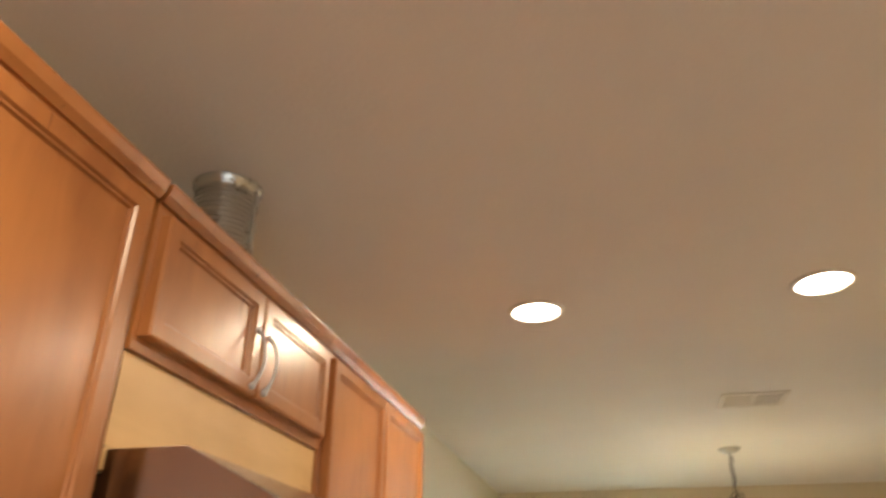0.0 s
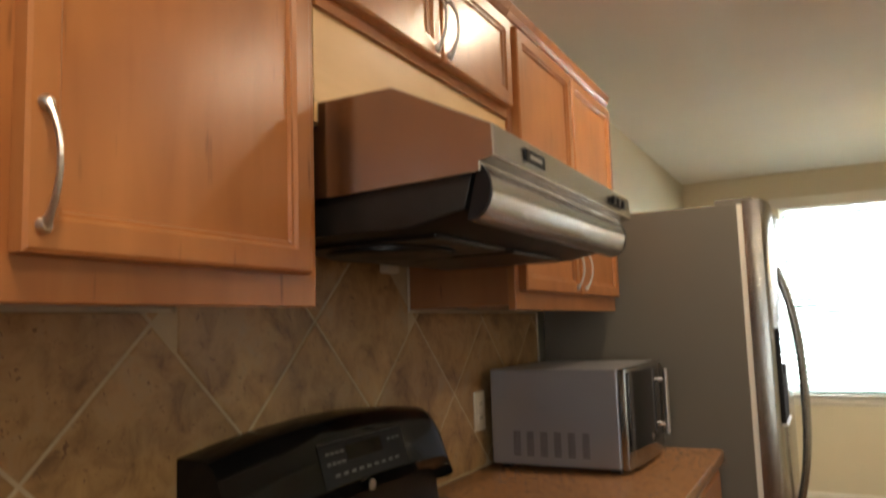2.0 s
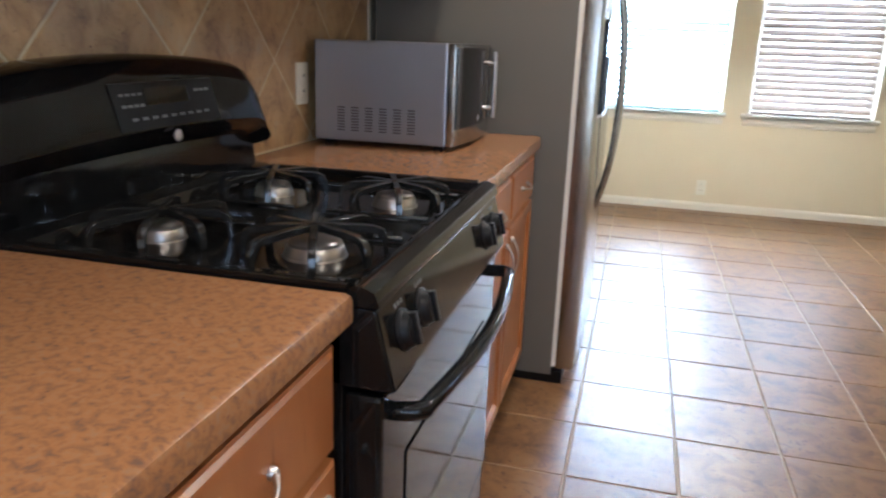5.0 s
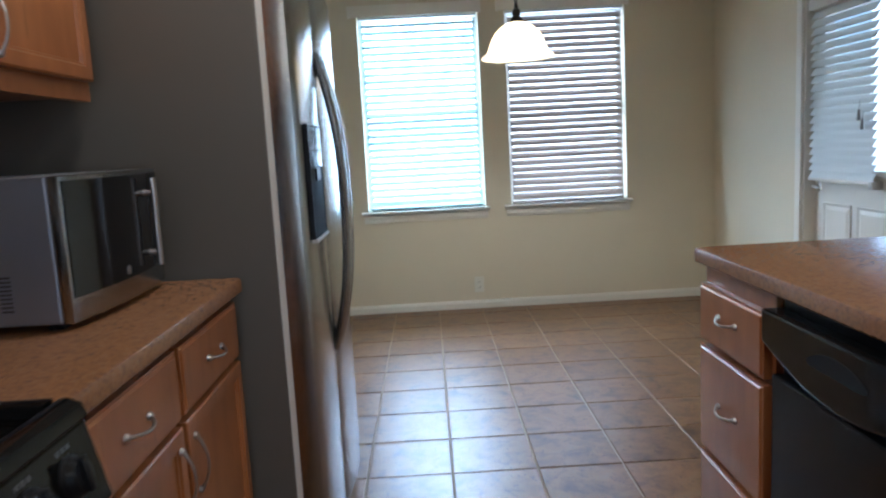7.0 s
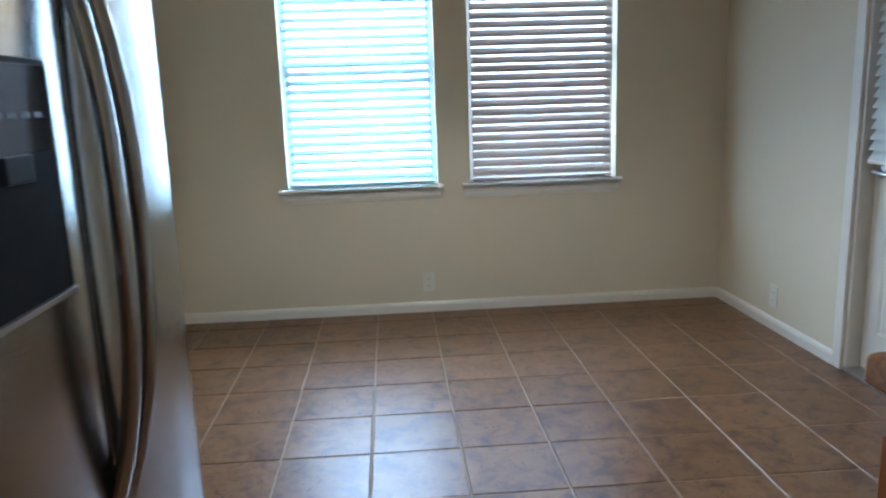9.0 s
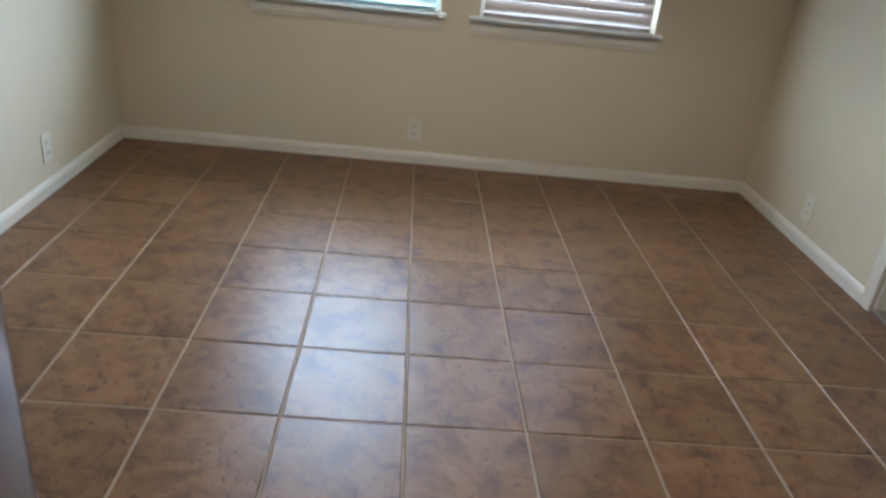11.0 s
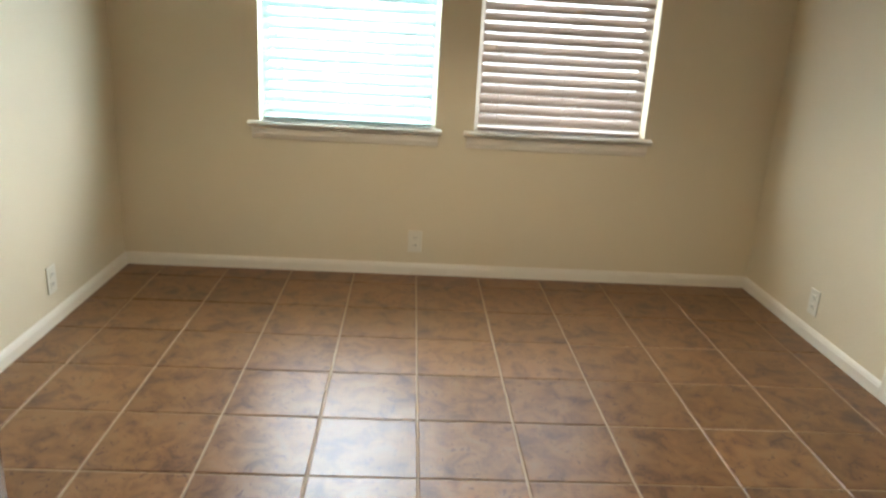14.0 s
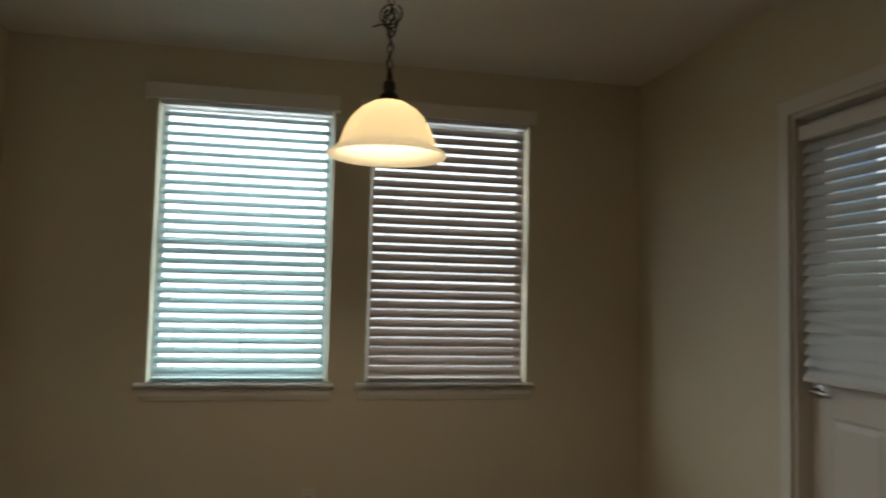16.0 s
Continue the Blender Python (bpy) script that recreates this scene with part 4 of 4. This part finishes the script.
# dispenser set into the freezer door
boxes("dispenser_lip", [(0.795, 1.79, 0.98, 0.830, 2.02, 0.989)], NICKEL, fd, 0.002)
boxes("dispenser_rim", [(0.795, 1.79, 1.292, 0.8245, 2.02, 1.30), (0.795, 1.79, 0.989, 0.8245, 1.797, 1.292), (0.795, 2.013, 0.989, 0.8245, 2.02, 1.292)], BLACK_SATIN, fd, 0.002)
# solid dark block in place of the bay's hollow
boxes("dispenser_bay", [(0.796, 1.797, 0.989, 0.8232, 2.013, 1.18)], DARK_SLOT, fd)
boxes("dispenser_panel", [(0.796, 1.797, 1.18, 0.8238, 2.013, 1.292)], PANEL_GREY, fd)
boxes("dispenser_spout", [(0.823, 1.87, 1.145, 0.8295, 1.94, 1.18)], BLACK_SATIN, fd, 0.003)
boxes("dispenser_print", [(0.8236, 1.80 + 0.034 * k, 1.225, 0.8246, 1.82 + 0.034 * k, 1.232) for k in range(6)], GREY_PRINT, fd, kind="stuff")


# ---- ceiling fittings ----
def recessed(x, y):
    c = base("recessed_lamp", x, y, CEIL, "white recessed ceiling lamp, switched on", "lamp", "recessed ceiling lamps")
    bm = bmesh.new()
    lathe(bm, ((0.098, 0.0), (0.098, -0.004), (0.090, -0.008), (0.080, -0.006), (0.077, -0.001)), 0, 0, 36)
    t = done("trim_ring", bm, TRIM, None, smooth=True)
    bm = bmesh.new()
    lathe(bm, ((0.080, -0.004), (0.066, -0.010), (0.04, -0.0125), (0.0, -0.0135)), 0, 0, 36)
    e = done("lens", bm, LAMP_FACE, None, smooth=True)
    for o in (t, e):
        o.parent = c
    return c


for lx, ly in LAMPS:
    recessed(lx, ly)

AV = base("ceiling_vent", 1.65, 2.69, CEIL, "white louvred air vent in the ceiling", "vent")
vx0, vx1, vy0, vy1 = 1.50, 1.80, 2.57, 2.81
boxes("frame", [(vx0, vy0, CEIL - 0.008, vx1, vy0 + 0.025, CEIL), (vx0, vy1 - 0.025, CEIL - 0.008, vx1, vy1, CEIL), (vx0, vy0 + 0.025, CEIL - 0.008, vx0 + 0.025, vy1 - 0.025, CEIL), (vx1 - 0.025, vy0 + 0.025, CEIL - 0.008, vx1, vy1 - 0.025, CEIL), (1.64, vy0 + 0.025, CEIL - 0.008, 1.66, vy1 - 0.025, CEIL)], TRIM, AV, 0.002)
boxes("backing", [(vx0 + 0.02, vy0 + 0.02, CEIL - 0.0025, vx1 - 0.02, vy1 - 0.02, CEIL - 0.0005)], DARK_SLOT, AV)
boxes("louvre", [(vx0 + 0.025, vy0 + 0.03 + 0.0185 * k, CEIL - 0.009, vx1 - 0.025, vy0 + 0.037 + 0.0185 * k, CEIL - 0.006) for k in range(10)], TRIM, AV, kind="stuff")

# pendant lamp
PX, PY = 1.648, 3.80
PN = base("pendant_lamp", PX, PY, CEIL, "bell-shaped frosted glass pendant lamp on a chain, lit", "lamp")
bm = bmesh.new()
lathe(bm, ((0.0, CEIL - 0.03), (0.02, CEIL - 0.03), (0.05, CEIL - 0.02), (0.064, CEIL - 0.006), (0.065, CEIL)), PX, PY, 28)
done("canopy", bm, NICKEL, PN, smooth=True)
bm = bmesh.new()
z = CEIL - 0.035
k = 0
while z > 1.93:
    u = (1, 0) if k % 2 else (0, 1)
    ring = [(PX + 0.009 * math.cos(a) * u[0], PY + 0.009 * math.cos(a) * u[1], z - 0.014 + 0.017 * math.sin(a)) for a in [2 * math.pi * j / 10 for j in range(11)]]
    tube(bm, ring, 0.0019, 5)
    z -= 0.027
    k += 1
done("chain", bm, BRONZE, PN, smooth=True)
bm = bmesh.new()
rnd = random.Random(4)
cord = [(PX + 0.011 * math.sin(j * 0.9), PY + 0.011 * math.cos(j * 0.9), CEIL - 0.03 - j * 0.016) for j in range(31)]
tube(bm, cord, 0.0024, 6)
for j in range(4):
    c = Vector((PX, PY, 2.10 + 0.012 * j))
    d = Vector((rnd.uniform(-1, 1), rnd.uniform(-1, 1), rnd.uniform(-0.3, 0.5))).normalized()
    up = Vector((0, 0, 1))
    tube(bm, [c + d * (0.038 * math.sin(a)) + up * (0.035 * math.cos(a)) for a in [math.pi * 2 * i / 12 for i in range(12)]], 0.0024, 6)
tube(bm, ((PX, PY, 2.085), (PX - 0.03, PY, 2.10), (PX - 0.06, PY, 2.088)), 0.0028, 6)
done("cord", bm, BRONZE, PN, smooth=True)
bm = bmesh.new()
lathe(bm, ((0.0, 1.945), (0.007, 1.945), (0.010, 1.925), (0.008, 1.915), (0.020, 1.905), (0.022, 1.885), (0.017, 1.875), (0.030, 1.862), (0.038, 1.845), (0.034, 1.838), (0.0, 1.838)), PX, PY, 24)
done("neck", bm, BRONZE, PN, smooth=True)
shade_prof = [(0.030, 1.842), (0.062, 1.832), (0.095, 1.812), (0.122, 1.785), (0.142, 1.752), (0.155, 1.718), (0.163, 1.696), (0.175, 1.680), (0.192, 1.670), (0.200, 1.662), (0.196, 1.656), (0.180, 1.663), (0.166, 1.676), (0.156, 1.694), (0.148, 1.718), (0.136, 1.750), (0.116, 1.781), (0.091, 1.806), (0.060, 1.826), (0.030, 1.836)]
bm = bmesh.new()
lathe(bm, [(r * 0.975, z + 0.002) for r, z in shade_prof], PX, PY, 48)
SHADE, n, l, p = material("frosted_amber_glass")
p.inputs["Base Color"].default_value = (0.92, 0.80, 0.58, 1)
# glow added to the glass itself for the bulb's light coming through
p.inputs["Emission Color"].default_value, p.inputs["Emission Strength"].default_value = (1.0, 0.82, 0.52, 1), 3.2
p.inputs["Roughness"].default_value = 0.35
t = n.new("ShaderNodeBsdfTranslucent")
no = n.new("ShaderNodeTexNoise")
no.inputs["Scale"].default_value, no.inputs["Distortion"].default_value = 9, 2
r = ramp(n, ((0.3, (0.93, 0.78, 0.52)), (0.7, (0.97, 0.90, 0.72))))
l.new(no.outputs[0], r.inputs[0])
l.new(r.outputs[0], t.inputs[0])
mixer = n.new("ShaderNodeMixShader")
mixer.inputs[0].default_value = 0.75
l.new(p.outputs[0], mixer.inputs[1])
l.new(t.outputs[0], mixer.inputs[2])
l.new(mixer.outputs[0], n["Material Output"].inputs[0])
done("shade", bm, SHADE, PN, smooth=True)
bm = bmesh.new()
lathe(bm, ((0.012, 1.838), (0.014, 1.815), (0.028, 1.79), (0.034, 1.765), (0.028, 1.74), (0.012, 1.728), (0, 1.726)), PX, PY, 20)
done("bulb", bm, BULB, PN, smooth=True)


# ---- pieces of the setting, last ----
# floor tiles
PITCH_X, PITCH_Y, TX, TY, JOINT = 0.322, 0.3255, 1.489, 3.4106, 0.007
hx, hy = (PITCH_X - JOINT) / 2, (PITCH_Y - JOINT) / 2
bm = bmesh.new()
c = 0.002
lo = [bm.verts.new((sx * hx, sy * hy, -0.006)) for sx, sy in ((-1, -1), (1, -1), (1, 1), (-1, 1))]
md = [bm.verts.new((sx * hx, sy * hy, -0.0022)) for sx, sy in ((-1, -1), (1, -1), (1, 1), (-1, 1))]
up = [bm.verts.new((sx * (hx - c), sy * (hy - c), 0)) for sx, sy in ((-1, -1), (1, -1), (1, 1), (-1, 1))]
bm.faces.new(up)
for a, b in ((lo, md), (md, up)):
    for k in range(4):
        bm.faces.new((a[k], a[(k + 1) % 4], b[(k + 1) % 4], b[k]))
floor = bpy.data.objects["floor"]
tile = done("tile", bm, TILE, floor)
tile.location = (TX + PITCH_X / 2, TY + PITCH_Y / 2, 0)
rnd = random.Random(2)
for i in range(-5, 6):
    for j in range(-19, 6):
        if (i, j) == (0, 0):
            continue
        o = new("tile", tile.data)
        o.parent = floor
        o.location = (TX + PITCH_X * (i + 0.5) + rnd.uniform(-0.0008, 0.0008), TY + PITCH_Y * (j + 0.5) + rnd.uniform(-0.0008, 0.0008), rnd.uniform(-0.0007, 0.0004))
        o.rotation_euler = (rnd.uniform(-0.0012, 0.0012), rnd.uniform(-0.0012, 0.0012), 0)


# backsplash: square tiles set on the diagonal
def clip(poly, axis, limit, keep_more):
    out = []
    for k, p in enumerate(poly):
        q = poly[(k + 1) % len(poly)]
        a, b = (p[axis] - limit, q[axis] - limit) if keep_more else (limit - p[axis], limit - q[axis])
        if a >= 0:
            out.append(p)
        if a * b < 0:
            s = a / (a - b)
            out.append((p[0] + s * (q[0] - p[0]), p[1] + s * (q[1] - p[1])))
    return out


bs = boxes("backsplash", [(0.0005, -1.45, CZ, 0.0098, 1.698, UB + 0.004), (0.0005, 0.002, UB + 0.004, 0.0098, 0.764, 1.65)], SPLASH_GROUT, kind="structure")
boxes("backsplash_edge", [(0.0005, 1.6985, CZ, 0.014, 1.707, UB + 0.002), (0.0122, 0.761, UB + 0.006, 0.017, 0.765, 1.53)], PLATE, bs)
D = 0.2125


def diagonal_tile(parent, cy, cz, limits, back, side):
    """One tile of a diagonal pattern on an upright plane x = back that faces side; limits: y0, y1, z0, z1."""
    r = D - 0.0045
    poly = [(cy - r, cz), (cy, cz - r), (cy + r, cz), (cy, cz + r)]
    for axis, limit, more in ((0, limits[0], True), (0, limits[1], False), (1, limits[2], True), (1, limits[3], False)):
        poly = clip(poly, axis, limit, more)
        if len(poly) < 3:
            return
    my, mz = sum(p[0] for p in poly) / len(poly), sum(p[1] for p in poly) / len(poly)
    bm = bmesh.new()
    lo = [bm.verts.new((back, y, z)) for y, z in poly]
    md = [bm.verts.new((back + side * 0.0055, y, z)) for y, z in poly]
    up = [bm.verts.new((back + side * 0.007, my + (y - my) * 0.975, mz + (z - mz) * 0.975)) for y, z in poly]
    n = len(poly)
    for a, b in ((lo, md), (md, up)):
        for k in range(n):
            bm.faces.new((a[k], a[(k + 1) % n], b[(k + 1) % n], b[k]))
    bm.faces.new(up)
    done("tile", bm, SPLASH, parent)


for i in range(-8, 10):
    for j in range(0, 4):
        if (i + j) % 2:
            cy, cz = -0.05 + i * D, 0.936 + j * D
            high = 0.1 < cy < 0.7 and j > 1
            diagonal_tile(bs, cy, cz, (0.004, 0.762, CZ + 0.004, 1.648) if high else (-1.45, 1.697, CZ + 0.004, UB + 0.003), 0.005, 1)
island_splash = boxes("backsplash_island", [(2.4122, -1.45, CZ, 2.4215, 1.75, 1.135)], SPLASH_GROUT, kind="structure")
for i in range(-8, 10):
    for j in range(0, 2):
        if (i + j) % 2 == 0:
            diagonal_tile(island_splash, 0.02 + i * D, 0.936 + j * D, (-1.449, 1.748, CZ + 0.004, 1.133), 2.417, -1)
